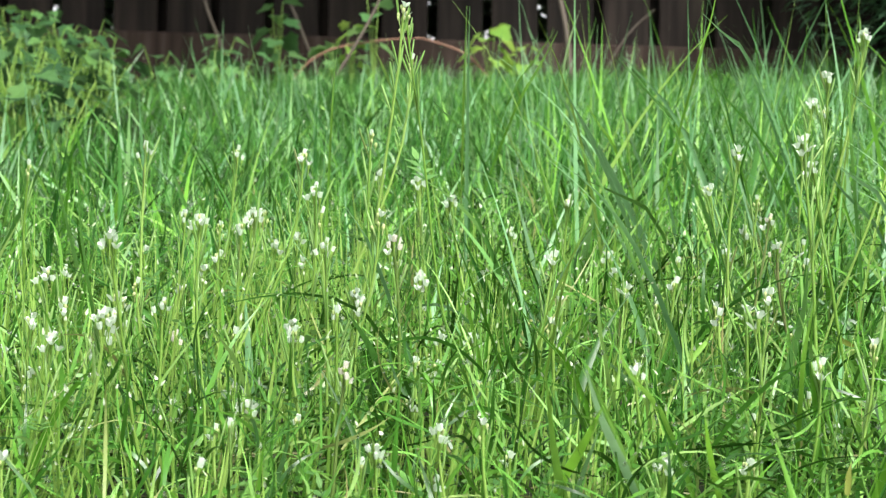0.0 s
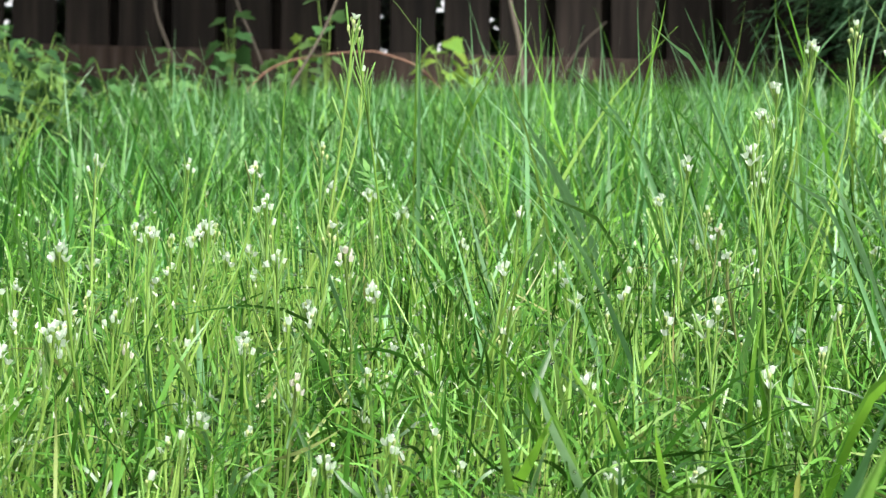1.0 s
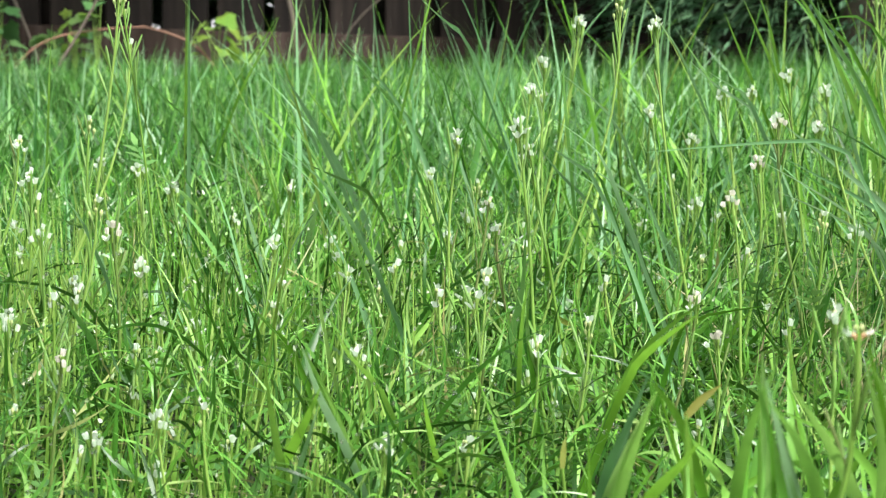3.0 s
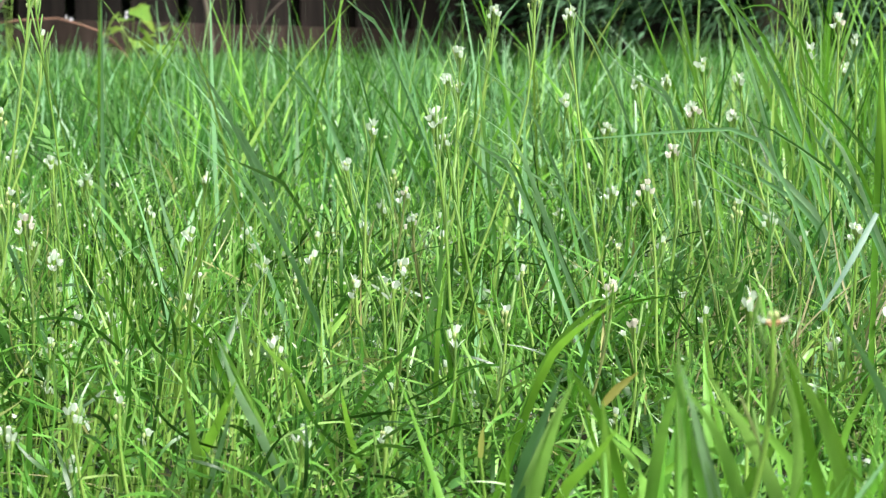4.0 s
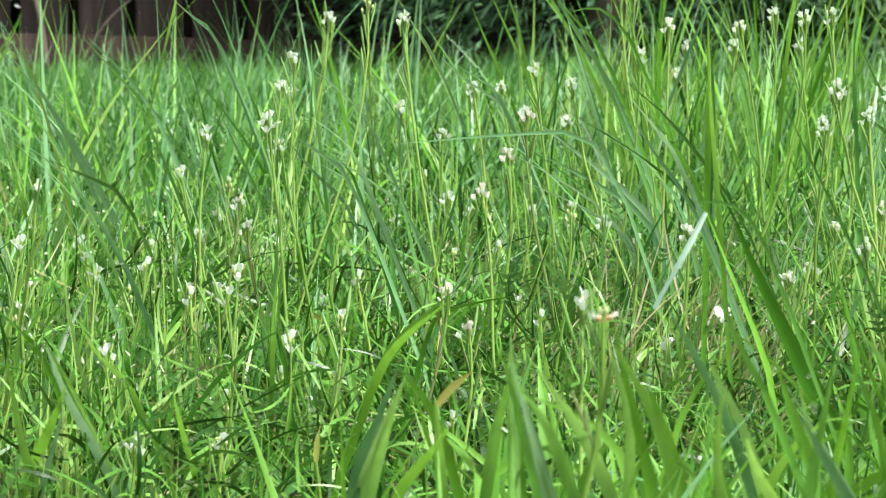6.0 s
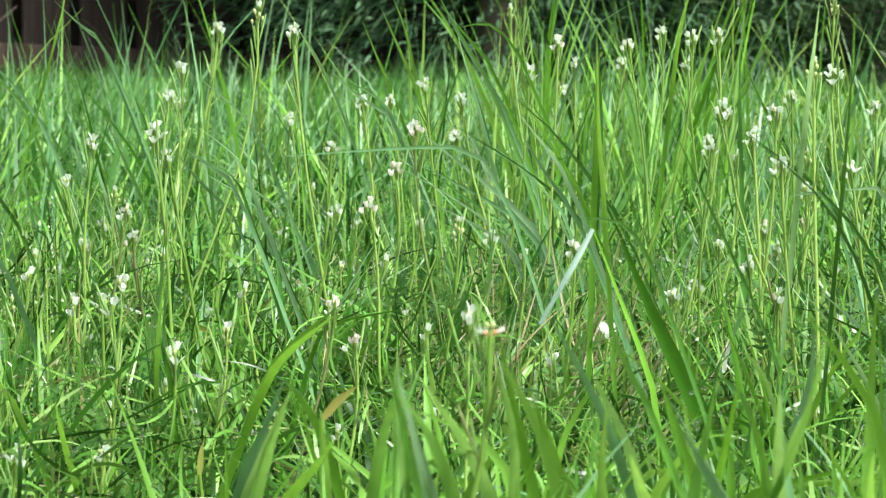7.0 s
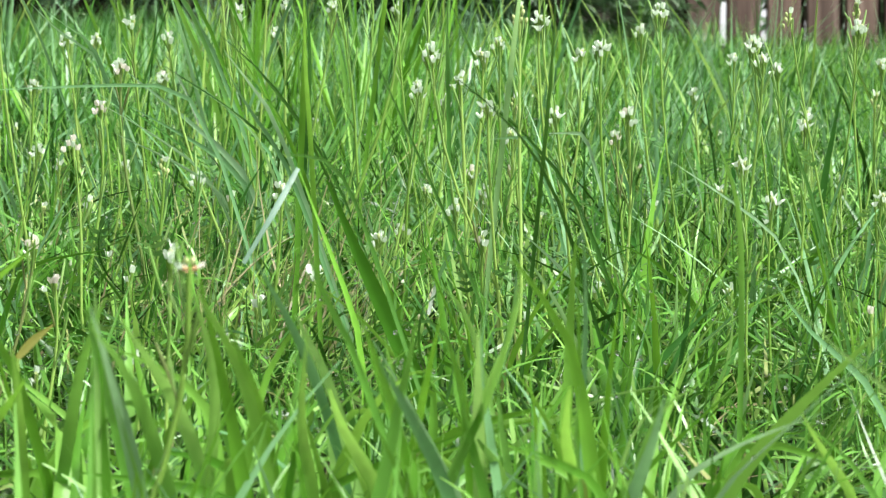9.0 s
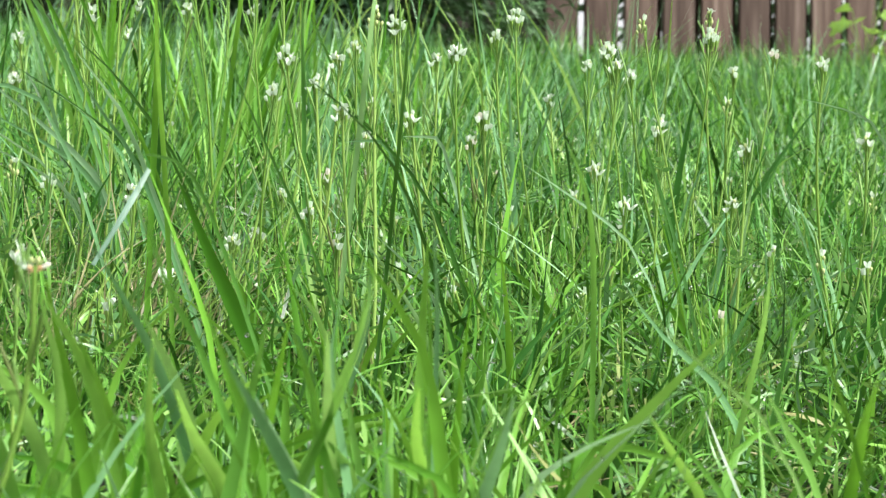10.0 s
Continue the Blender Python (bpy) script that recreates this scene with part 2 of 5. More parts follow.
def lawn(name, label, spots, length, width, mat, lean=(0.02, 0.5), bend=(0.1, 0.9), segs=5, cross=2, patch=14.0, seed=1, lift=0.0):
    x, y = spots[:, 0], spots[:, 1]
    spots = spots[U(0, 1, len(x)) < 0.25 + 1.1 * field(x, y, patch, seed)]
    x, y = spots[:, 0], spots[:, 1]
    n = len(spots)
    spots[:, 2] += U(0, lift, n)
    tall = (0.65 + 0.7 * field(x, y, patch * 0.7, seed + 10)) * np.clip(1.0 - 0.32 * (y - 3.6), np.clip(0.62 + 0.3 * x, 0.45, 0.95), 1.0) * np.clip((np.hypot(x, y) - 0.35) / 0.9, 0.62, 1.0)
    az = 12 * field(x, y, patch * 0.6, seed + 20) + rng.normal(0, 0.9, n)
    v, q = strips(spots, U(*length, n) * tall, U(*width, n), az, U(*lean, n), U(*bend, n), U(-1.5, 1.5, n), segs, cross)
    ob = part_of(name, mesh_np(name, v, q), mat)
    return tagged(ob, label, "grass", kind="stuff")




def off_herbs(spots, share=0.8):
    """Little grass where the herbs grow at the fence."""
    x, y = spots[:, 0], spots[:, 1]
    return spots[~((x < -0.255 * y) & (y > 2.7) & (U(0, 1, len(x)) < share))]


def greener_right(spots):
    """Fewer bluish blades towards the reddish fence."""
    x, y = spots[:, 0], spots[:, 1]
    return spots[~((x > 0.22 * y) & (U(0, 1, len(x)) < 0.6))]


lawn("lawn_grass", "mid-green lawn grass towards the reddish fence", wedge(11000, 1.8, 6.5, -13.0, -42.0), (0.05, 0.125), (0.0028, 0.0058), GRASS, (0.02, 0.7), (0.0, 0.8), 4, 2, 9, 44)
lawn("lawn_grass", "soft mid-green lawn grass further up the slope", off_herbs(wedge(11000, 2.0, 5.4)), (0.05, 0.115), (0.0034, 0.0064), GRASS, (0.02, 0.6), (0.1, 1.0), 4)
lawn("lawn_grass", "bluish green grass blades among the lawn", greener_right(off_herbs(wedge(40000, 1.7, 5.2))), (0.055, 0.13), (0.0026, 0.0056), BLUE_GRASS, (0.02, 0.7), (0.0, 0.7), 5, 2, 9, 2)
lawn("lawn_grass", "sparse grey-green grass spikes over the lawn", off_herbs(wedge(1900, 2.0, 5.2)), (0.10, 0.20), (0.0026, 0.0055), GREY_GRASS, (0.0, 0.6), (-0.1, 0.4), 5, 2, 9, 3)
lawn("lawn_grass", "dark green grass in the corner by the herbs", wedge(13000, 1.7, 4.9, 24.0, 5.0), (0.03, 0.085), (0.0024, 0.0048), DARK_BLADE, (0.0, 0.8), (0.1, 1.0), 4, 2, 9, 21)

for n, mat, words, seed in ((420, GRASS, "tall thin green grass standing against the shrub", 31), (400, GREY_GRASS, "tall thin pale grass standing against the shrub", 32),
                            (190, STEM, "tall yellow-green grass stalks standing against the shrub", 33)):
    lawn("lawn_grass", words, wedge(n, 1.5, 2.9, 4.0, -31.0), (0.13, 0.29), (0.0018, 0.0044), mat, (0.0, 0.5), (-0.2, 0.8), 7, 2, 9, seed)


def thinned(spots, share):
    """Fewer blades in the corner where the bittercress stands thick."""
    bearing = np.degrees(np.arctan2(-spots[:, 0], spots[:, 1]))
    near = np.hypot(spots[:, 0], spots[:, 1]) < 1.75
    return spots[~(near & (U(0, 1, len(spots)) < share * np.clip((bearing + 3) / 5, 0, 1)))]


lawn("lawn_grass", "long leaning green grass blades with dew", thinned(wedge(2300, 1.0, 2.4), 0.7), (0.05, 0.14), (0.0040, 0.0076), GRASS, (0.0, 1.1), (0.0, 1.3), 7, 3, 17, 4)
lawn("lawn_grass", "wide straight bluish grass blades leaning over one another", thinned(wedge(1700, 1.35, 2.6), 0.7), (0.08, 0.18), (0.0042, 0.0080), BLUE_GRASS, (0.05, 0.85), (-0.1, 0.5), 6, 3, 12, 41)
lawn("lawn_grass", "straight bluish green blades standing in the near lawn", wedge(420, 0.95, 1.45, 5.0, -42.0), (0.07, 0.15), (0.0036, 0.0062), BLUE_GRASS, (0.05, 0.7), (-0.1, 0.5), 6, 3, 12, 43)
# The next two lawns carry the caught light in their pale colours.
lawn("lawn_grass", "grey-green grass blades coloured as if catching the light", thinned(wedge(800, 1.2, 2.6), 0.5), (0.07, 0.17), (0.0030, 0.0062), GREY_GRASS, (0.05, 0.9), (-0.1, 0.7), 7, 3, 12, 42)
lawn("lawn_grass", "pale green grass blades coloured as if catching the light", thinned(wedge(700, 1.0, 2.6), 0.3), (0.05, 0.14), (0.0025, 0.0055), PALE_GREEN, (0.0, 1.0), (0.0, 1.3), 8, 3, 17, 15)
lawn("lawn_grass", "thin pale grass stalks crossing over the lawn", wedge(350, 1.1, 2.6), (0.08, 0.18), (0.0013, 0.0028), PALE_GREEN, (0.0, 1.1), (-0.4, 0.9), 7, 2, 9, 16)
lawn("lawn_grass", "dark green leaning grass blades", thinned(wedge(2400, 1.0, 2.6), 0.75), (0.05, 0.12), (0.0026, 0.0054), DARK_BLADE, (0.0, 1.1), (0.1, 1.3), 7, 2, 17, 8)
lawn("lawn_grass", "short arching green grass blades in the lawn", thinned(wedge(12000, 0.9, 2.6), 0.3), (0.035, 0.085), (0.0026, 0.0058), GRASS, (0.0, 1.2), (0.2, 1.9), 7, 2, 20, 5)
# Dark-coloured floor of blades that stands in for shade near the soil.
lawn("undergrowth", "short grass close to the soil, coloured dark for shade", wedge(13000, 0.85, 2.8), (0.025, 0.06), (0.0022, 0.0045), DARK_BLADE, (0.0, 1.2), (0.2, 1.6), 5, 2, 20, 17)
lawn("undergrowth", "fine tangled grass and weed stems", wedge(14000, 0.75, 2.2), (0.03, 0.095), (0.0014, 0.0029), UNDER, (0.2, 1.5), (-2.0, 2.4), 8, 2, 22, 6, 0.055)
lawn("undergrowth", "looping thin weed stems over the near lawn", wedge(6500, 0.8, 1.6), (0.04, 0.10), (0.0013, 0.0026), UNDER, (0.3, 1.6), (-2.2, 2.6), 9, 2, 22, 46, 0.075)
lawn("undergrowth", "pale curled weed stems low in the grass", wedge(4200, 0.75, 2.1), (0.03, 0.085), (0.0014, 0.0029), PALE_GREEN, (0.3, 1.6), (-2.0, 2.4), 8, 2, 22, 7, 0.055)
lawn("undergrowth", "thick stand of thin yellow-green weed stems", wedge(2500, 0.85, 1.7, 23.0, -1.0), (0.05, 0.13), (0.0014, 0.0026), STEM, (0.0, 0.3), (-0.2, 0.4), 6, 2, 12, 11)
lawn("undergrowth", "thin yellow-green weed stems in the lawn", wedge(550, 0.9, 2.2, 0.0, -42.0), (0.05, 0.13), (0.0014, 0.0026), STEM, (0.0, 0.4), (-0.2, 0.5), 6, 2, 12, 12)

# the lawn beside and behind the one who looks
n = 150000
x, y = U(-5.5, 6.5, n), U(-3.8, 5.12, n)
bearing, dist = np.degrees(np.arctan2(-x, y)), np.hypot(x, y)
inside = (bearing < 24) & (bearing > -42) & (y > 0)
keep = np.where(inside, dist < 0.42, True) & (dist > 0.14)
x, y = x[keep], y[keep]
lawn("lawn_grass", "green lawn grass round about", np.stack([x, y, land(x, y) - 0.004], -1), (0.07, 0.15), (0.008, 0.014), GRASS, (0.2, 1.1), (0.2, 1.2), 3)

# ---- fence ----


def plank(w, d, h, jitter=0.0):
    bm = bmesh.new()
    bmesh.ops.create_cube(bm, size=1.0, matrix=Matrix.Diagonal((w, d, h, 1)))
    bmesh.ops.bevel(bm, geom=bm.edges[:], offset=0.003, segments=1, affect="EDGES")
    for v in bm.verts:
        v.co.z += h / 2
    return bm


FENCE_Y = 5.21


def fence(name, label, x0, count, pitch, mat, bottom, kick, backed):
    base = new(name)
    base.location = (x0, FENCE_Y, 0)
    tagged(base, label, "fence")
    me = None
    for i in range(count):
        if me is None:
            board = part("board", plank(pitch - 0.026, 0.018, 1.75), mat, base)
            me = board.data
        else:
            board = part_of("board", me, mat, base)
        board.location = ((i + 0.5) * pitch, 0, bottom + random.uniform(-0.008, 0.008))
        board.rotation_euler = (0, radians(random.uniform(-0.35, 0.35)), 0)
        # Strip added behind the gap to keep light out and the gap dark.
        if i in backed:
            back = part("backing_strip", plank(0.10, 0.015, 1.7), mat, base)
            back.location = ((i + 1) * pitch, 0.075, bottom)
    for z in (0.28, 1.45):
        rail = part("rail", plank(count * pitch, 0.04, 0.085), mat, base)
        rail.location = (count * pitch / 2, 0.052, bottom + z)
    if kick:
        # Added upright that hides the sky light between the two fences.
        post = part("post", plank(0.17, 0.09, 1.8), mat, base)
        post.location = (count * pitch + 0.025, 0.08, bottom)
        low = part("kickboard", plank(count * pitch, 0.025, 0.14), KICK_WOOD, base, "reddish brown horizontal board along the fence foot")
        low.location = (count * pitch / 2, -0.026, kick - 0.14)
        low.rotation_euler = (0, radians(1.7), 0)
    return base

dark_fence = fence("board_fence", "dark brown vertical board fence behind the lawn", -3.011, 38, 0.150, DARK_WOOD, 0.82, 0.896,
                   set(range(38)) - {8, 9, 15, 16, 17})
red_fence = fence("board_fence", "weathered reddish board fence with light showing through its gaps", 2.749, 19, 0.140, RED_WOOD, 0.76, 0,
                  set(range(2, 19)))


# ---- bittercress: thin stems with small white four-petalled heads and upright pods ----


def tube(path, radii, sides=5):
    """A round tapering shoot along a list of points."""
    pts = [Vector(p) for p in path]
    vs, qs = [], []
    for i, p in enumerate(pts):
        t = (pts[min(i + 1, len(pts) - 1)] - pts[max(i - 1, 0)]).normalized()
        a = t.orthogonal().normalized() if i == 0 else (a - t * a.dot(t)).normalized()
        b = t.cross(a)
        for j in range(sides):
            w = 2 * math.pi * j / sides
            vs.append(p + (a * math.cos(w) + b * math.sin(w)) * radii[i])
    for i in range(len(pts) - 1):
        for j in range(sides):
            q = (j + 1) % sides
            qs.append((i * sides + j, i * sides + q, (i + 1) * sides + q, (i + 1) * sides + j))
    return np.array([tuple(v) for v in vs]), np.array(qs)


def petal(bm, az, tilt, length, width):
    """One spoon-shaped petal that stands up from the flower's heart."""
    rows = ((0.0, 0.22), (0.3, 0.5), (0.62, 1.0), (0.88, 0.88), (1.0, 0.4))
    last = None
    c, s = math.cos(az), math.sin(az)
    for k, (f, w) in enumerate(rows):
        ang = tilt * (0.4 + 0.9 * f)
        out, up = f * length * math.sin(ang), f * length * math.cos(ang)
        cur = []
        for e in (-1, 0, 1):
            cup = 0.12 * width * (1 - abs(e))
            o = out + cup
            cur.append(bm.verts.new((o * c - e * w * width / 2 * s, o * s + e * w * width / 2 * c, up)))
        if last:
            for i in range(2):
                bm.faces.new((last[i], last[i + 1], cur[i + 1], cur[i])).smooth = True
        last = cur


def flower_mesh(seed, opened, wide=1.0):
    r = random.Random(seed)
    bm = bmesh.new()
    for k in range(4):
        petal(bm, math.pi / 2 * k + r.uniform(-0.25, 0.25), opened * r.uniform(0.7, 1.25), r.uniform(0.0044, 0.0055), wide * r.uniform(0.0017, 0.0022))
    me = bpy.data.meshes.new("petals")
    bm.to_mesh(me)
    bm.free()
    me.materials.append(PETAL)
    return me


def pod_mesh(seed, bent):
    r = random.Random(seed)
    length = r.uniform(0.014, 0.024)
    path = [(bent * (f ** 1.6) * length + 0.1 * length * f * (1 - f), 0, f * length) for f in (0, 0.2, 0.45, 0.7, 0.9, 1.0)]
    v, q = tube(path, (0.0003, 0.0003, 0.0006, 0.0007, 0.00055, 0.0003), 4)
    return mesh_np("seed_pod", v, q)


def calyx_mesh():
    v, q = tube([(0, 0, -0.0045), (0, 0, -0.001), (0, 0, 0.0), (0, 0, 0.0012), (0, 0, 0.0022)], (0.00028, 0.0003, 0.0006, 0.0008, 0.0007), 6)
    return mesh_np("calyx", v, q)


def bud_mesh():
    v, q = tube([(0, 0, -0.003), (0, 0, -0.0006), (0, 0, 0.0), (0, 0, 0.0010), (0, 0, 0.0021), (0, 0, 0.0027)],
                (0.0002, 0.0002, 0.0006, 0.0010, 0.0008, 0.0002), 6)
    return mesh_np("bud", v, q)


FLOWERS = [flower_mesh(i, o) for i, o in enumerate((0.12, 0.17, 0.24, 0.34, 0.5))]
WIDE_FLOWER = flower_mesh(17, 0.5, 1.5)
WIDE_FLOWER.transform(Matrix.Rotation(radians(45), 4, "Z"))
PINK_FLOWERS = [me.copy() for me in FLOWERS[:3]]
for me in PINK_FLOWERS:
    me.materials[0] = PINK_PETAL
PODS, PINK_PODS = [pod_mesh(i, 0.05 + 0.05 * i) for i in range(4)], [pod_mesh(i + 9, 0.05 + 0.05 * i) for i in range(4)]
CALYX, BUDS = calyx_mesh(), bud_mesh()
for me in PODS:
    me.materials.append(POD)
for me in PINK_PODS:
    me.materials.append(PINK_STEM)
CALYX.materials.append(STEM)
RUSTY_CALYX = CALYX.copy()
RUSTY_CALYX.materials[0] = RUST
RUSTY_CALYX.transform(Matrix.Diagonal((1.5, 1.5, 0.7, 1)))
BUDS.materials.append(BUD)


def leaflet_mesh(seed):
    """A small feathered leaf: leaflets in pairs along a rib."""
    r = random.Random(seed)
    sets = []
    n = 4
    for i in range(n):
        for e in (-1, 1) if i < n - 1 else (0,):
            at = np.array([[0.004 + 0.005 * i, 0.0, 0.001 * i]])
            az = e * r.uniform(1.0, 1.4)
            sets.append(strips(at, np.array([r.uniform(0.005, 0.008) * (1.3 if e == 0 else 1)]), np.array([r.uniform(0.003, 0.0045)]),
                               np.array([az]), np.array([1.2]), np.array([0.4]), np.array([0.0]), 3, 2, 0.3, 0.2, 0.5))
    sets.append(strips(np.zeros((1, 3)), np.array([0.022]), np.array([0.0009]), np.zeros(1), np.array([1.35]), np.array([0.1]), np.zeros(1), 3))
    v, q = joined(sets)
    me = mesh_np("leaf", v, q)
    me.materials.append(HERB)
    return me


LEAVES = [leaflet_mesh(i) for i in range(3)]
crng = random.Random(21)


def cress(x, y, h, flowers, style):
    """One shoot with its head at height h over the soil at x, y."""
    r = crng
    z = float(land(x, y))
    plant = new("bittercress")
    plant.location = (x, y, z)
    words = {"white": "thin green bittercress shoot with small white flowers", "pink": "purplish bittercress shoot with fading pinkish white flowers",
             "green": "thin green bittercress shoot with pale green buds", "open": "thin bittercress shoot with one wide open white flower"}
    tagged(plant, words[style] + (", tall" if h > 0.2 else ", low" if h < 0.1 else ""), "flower", "bittercress in the lawn")
    off = Vector((r.uniform(-0.3, 0.3), r.uniform(-0.15, 0.15))) * h
    wob = r.uniform(-0.07, 0.07) * h
    path = [(off.x * (1 - f) ** 1.5 + wob * math.sin(5 * f) * (1 - f), off.y * (1 - f), f * h - 0.004 * (1 - f)) for f in np.linspace(0, 1, 9)]
    rad = r.uniform(0.8, 1.15)
    v, q = tube(path, [(0.00125 - 0.00045 * f) * rad for f in np.linspace(0, 1, 9)], 5)
    part_of("stem", mesh_np("stem", v, q), PINK_STEM if style == "pink" and r.random() < 0.35 else STEM, plant)

    def put(name, me, at, lean, az, size=1.0, label=""):
        ob = part_of(name, me, None, plant, label)
        ob.matrix_local = Matrix.Translation(at) @ Euler((0, lean, az)).to_matrix().to_4x4() @ Matrix.Scale(size, 4)
        return ob

    top = Vector((0, 0, h))
    flowers += 1 if h > 0.1 else 0
    for i in range(flowers):
        az = 2.4 * i + r.uniform(-0.4, 0.4)
        lean = r.uniform(0.02, 0.36) if flowers > 2 else r.uniform(0, 0.3)
        ring = 0.0038 * math.sqrt(i / max(flowers, 1)) * (1.2 if flowers > 3 else 0.8)
        at = top + Vector((math.cos(az) * ring, math.sin(az) * ring, -0.0085 * i / max(flowers, 1) - r.uniform(0, 0.002)))
        if style == "green" and i > 0:
            put("bud", BUDS, at, lean, az, r.uniform(0.9, 1.3))
            continue
        if style == "open":
            put("flower", WIDE_FLOWER, top, 0.45, -1.9, 1.9)
            break
        head = put("flower", r.choice(PINK_FLOWERS if style == "pink" and r.random() < 0.6 else FLOWERS), at, lean, az, r.uniform(1.1, 1.4) * (1.1 if flowers > 5 else 1.0) * (1.2 if flowers < 4 and h > 0.07 else 1.0))
        cal = part_of("calyx", CALYX, None, head)
    for i in range(r.randint(1, 2)):
        put("bud", BUDS, top + Vector((r.uniform(-0.002, 0.002), r.uniform(-0.002, 0.002), 0.0005)), r.uniform(0, 0.4), r.uniform(0, 6.3))
    for i in range(r.randint(4, 6) + (3 if h > 0.15 else 0) if h > 0.1 else 2):
        down = r.uniform(0.009, 0.017) + 0.007 * i
        f = max(1 - down / h, 0.1)
        k = min(int(f * 8), 7)
        a, b = Vector(path[k]), Vector(path[k + 1])
        at = a.lerp(b, f * 8 - k)
        put("seed_pod", r.choice(PINK_PODS if r.random() < (0.35 if style == "pink" else 0.05) else PODS), at, r.uniform(0.05, 0.3), r.uniform(0, 6.3), r.uniform(0.85, 1.35))
    for i in range(r.randint(1, 2)):
        f = r.uniform(0.1, 0.75)
        k = int(f * 8)
        put("leaf", r.choice(LEAVES), Vector(path[k]), r.uniform(-0.7, -0.1), r.uniform(0, 6.3), r.uniform(0.8, 1.4))
    return plant



cress(-0.165, 1.190, 0.282, 7, "green")
cress(-0.169, 1.234, 0.274, 4, "green")
cress(-0.193, 1.453, 0.245, 2, "green")
cress(-0.351, 1.275, 0.188, 4, "white")
cress(-0.313, 1.392, 0.176, 3, "white")
cress(-0.242, 1.270, 0.183, 3, "white")
cress(-0.206, 1.111, 0.174, 4, "white")
cress(-0.207, 1.342, 0.193, 4, "green")
cress(-0.231, 1.565, 0.148, 4, "white")
cress(-0.181, 1.412, 0.157, 7, "white")
cress(-0.159, 1.428, 0.142, 7, "white")
cress(-0.296, 0.998, 0.164, 7, "white")
cress(-0.334, 1.318, 0.137, 3, "white")
cress(-0.264, 1.070, 0.164, 4, "white")
cress(-0.274, 1.228, 0.140, 2, "white")
cress(-0.268, 1.240, 0.147, 7, "white")
cress(-0.322, 1.370, 0.102, 2, "white")
cress(-0.327, 1.347, 0.094, 2, "white")
cress(-0.274, 1.336, 0.116, 3, "white")
cress(-0.195, 1.086, 0.146, 4, "white")
cress(-0.349, 1.054, 0.137, 4, "white")
cress(-0.326, 1.275, 0.092, 2, "white")
cress(-0.162, 1.133, 0.142, 7, "pink")
cress(-0.154, 1.205, 0.110, 7, "white")
cress(-0.143, 1.701, 0.044, 7, "white")
cress(-0.070, 1.190, 0.128, 2, "white")
cress(-0.070, 1.393, 0.144, 2, "white")
cress(-0.040, 1.403, 0.105, 4, "white")
cress(0.043, 1.938, 0.095, 3, "white")
cress(-0.373, 1.103, 0.102, 2, "white")
cress(-0.294, 0.982, 0.125, 7, "white")
cress(-0.313, 0.953, 0.119, 4, "white")
cress(-0.410, 1.303, 0.061, 2, "white")
cress(-0.340, 1.178, 0.101, 4, "white")
cress(-0.295, 1.106, 0.110, 4, "white")
cress(-0.367, 1.090, 0.073, 2, "white")
cress(-0.351, 1.105, 0.057, 2, "white")
cress(-0.291, 1.176, 0.056, 4, "white")
cress(-0.301, 1.160, 0.082, 4, "pink")
cress(-0.256, 1.123, 0.056, 2, "white")
cress(-0.237, 1.077, 0.056, 7, "white")
cress(-0.209, 1.064, 0.099, 4, "white")
cress(-0.203, 1.045, 0.055, 2, "white")
cress(-0.210, 1.228, 0.088, 2, "white")
cress(-0.166, 0.981, 0.097, 4, "pink")
cress(-0.145, 1.170, 0.055, 7, "white")
cress(-0.145, 1.086, 0.057, 4, "white")
cress(-0.110, 0.912, 0.084, 4, "white")
cress(-0.138, 0.896, 0.080, 4, "white")
cress(-0.155, 0.967, 0.051, 2, "white")
cress(-0.113, 0.924, 0.057, 4, "white")
cress(-0.122, 1.215, 0.071, 7, "white")
cress(-0.120, 1.198, 0.061, 2, "white")
cress(-0.139, 1.182, 0.075, 2, "white")
cress(-0.128, 1.387, 0.063, 2, "white")
cress(-0.017, 1.003, 0.098, 4, "white")
cress(0.083, 1.148, 0.054, 2, "white")
cress(0.096, 1.129, 0.043, 4, "white")
cress(-0.003, 0.972, 0.056, 4, "white")
cress(0.039, 0.954, 0.059, 2, "white")
cress(-0.080, 0.973, 0.056, 2, "white")
cress(-0.320, 1.043, 0.051, 2, "white")
cress(-0.242, 1.016, 0.056, 2, "white")
cress(-0.411, 1.167, 0.071, 2, "white")
cress(0.148, 1.473, 0.258, 4, "white")
cress(-0.068, 1.135, 0.095, 2, "green")
cress(-0.218, 1.203, 0.150, 2, "green")
cress(-0.169, 1.122, 0.158, 4, "green")
cress(-0.475, 1.402, 0.158, 2, "green")
cress(0.121, 1.616, 0.200, 7, "white")
cress(0.075, 1.106, 0.210, 7, "white")
cress(0.089, 1.210, 0.187, 4, "white")
cress(0.113, 1.385, 0.232, 2, "white")
cress(0.116, 1.443, 0.202, 2, "white")
cress(0.046, 1.277, 0.189, 2, "white")
cress(0.033, 1.444, 0.146, 2, "white")
cress(0.069, 1.477, 0.134, 4, "green")
cress(0.070, 1.332, 0.138, 4, "pink")
cress(0.070, 1.251, 0.132, 4, "pink")
cress(0.169, 1.678, 0.255, 2, "white")
cress(0.217, 1.631, 0.083, 3, "white")
cress(0.181, 1.294, 0.265, 4, "white")
cress(0.217, 1.580, 0.181, 2, "white")
cress(0.269, 1.535, 0.201, 7, "white")
cress(0.299, 1.571, 0.200, 4, "white")
cress(0.217, 1.582, 0.181, 2, "white")
cress(0.242, 1.526, 0.164, 7, "white")
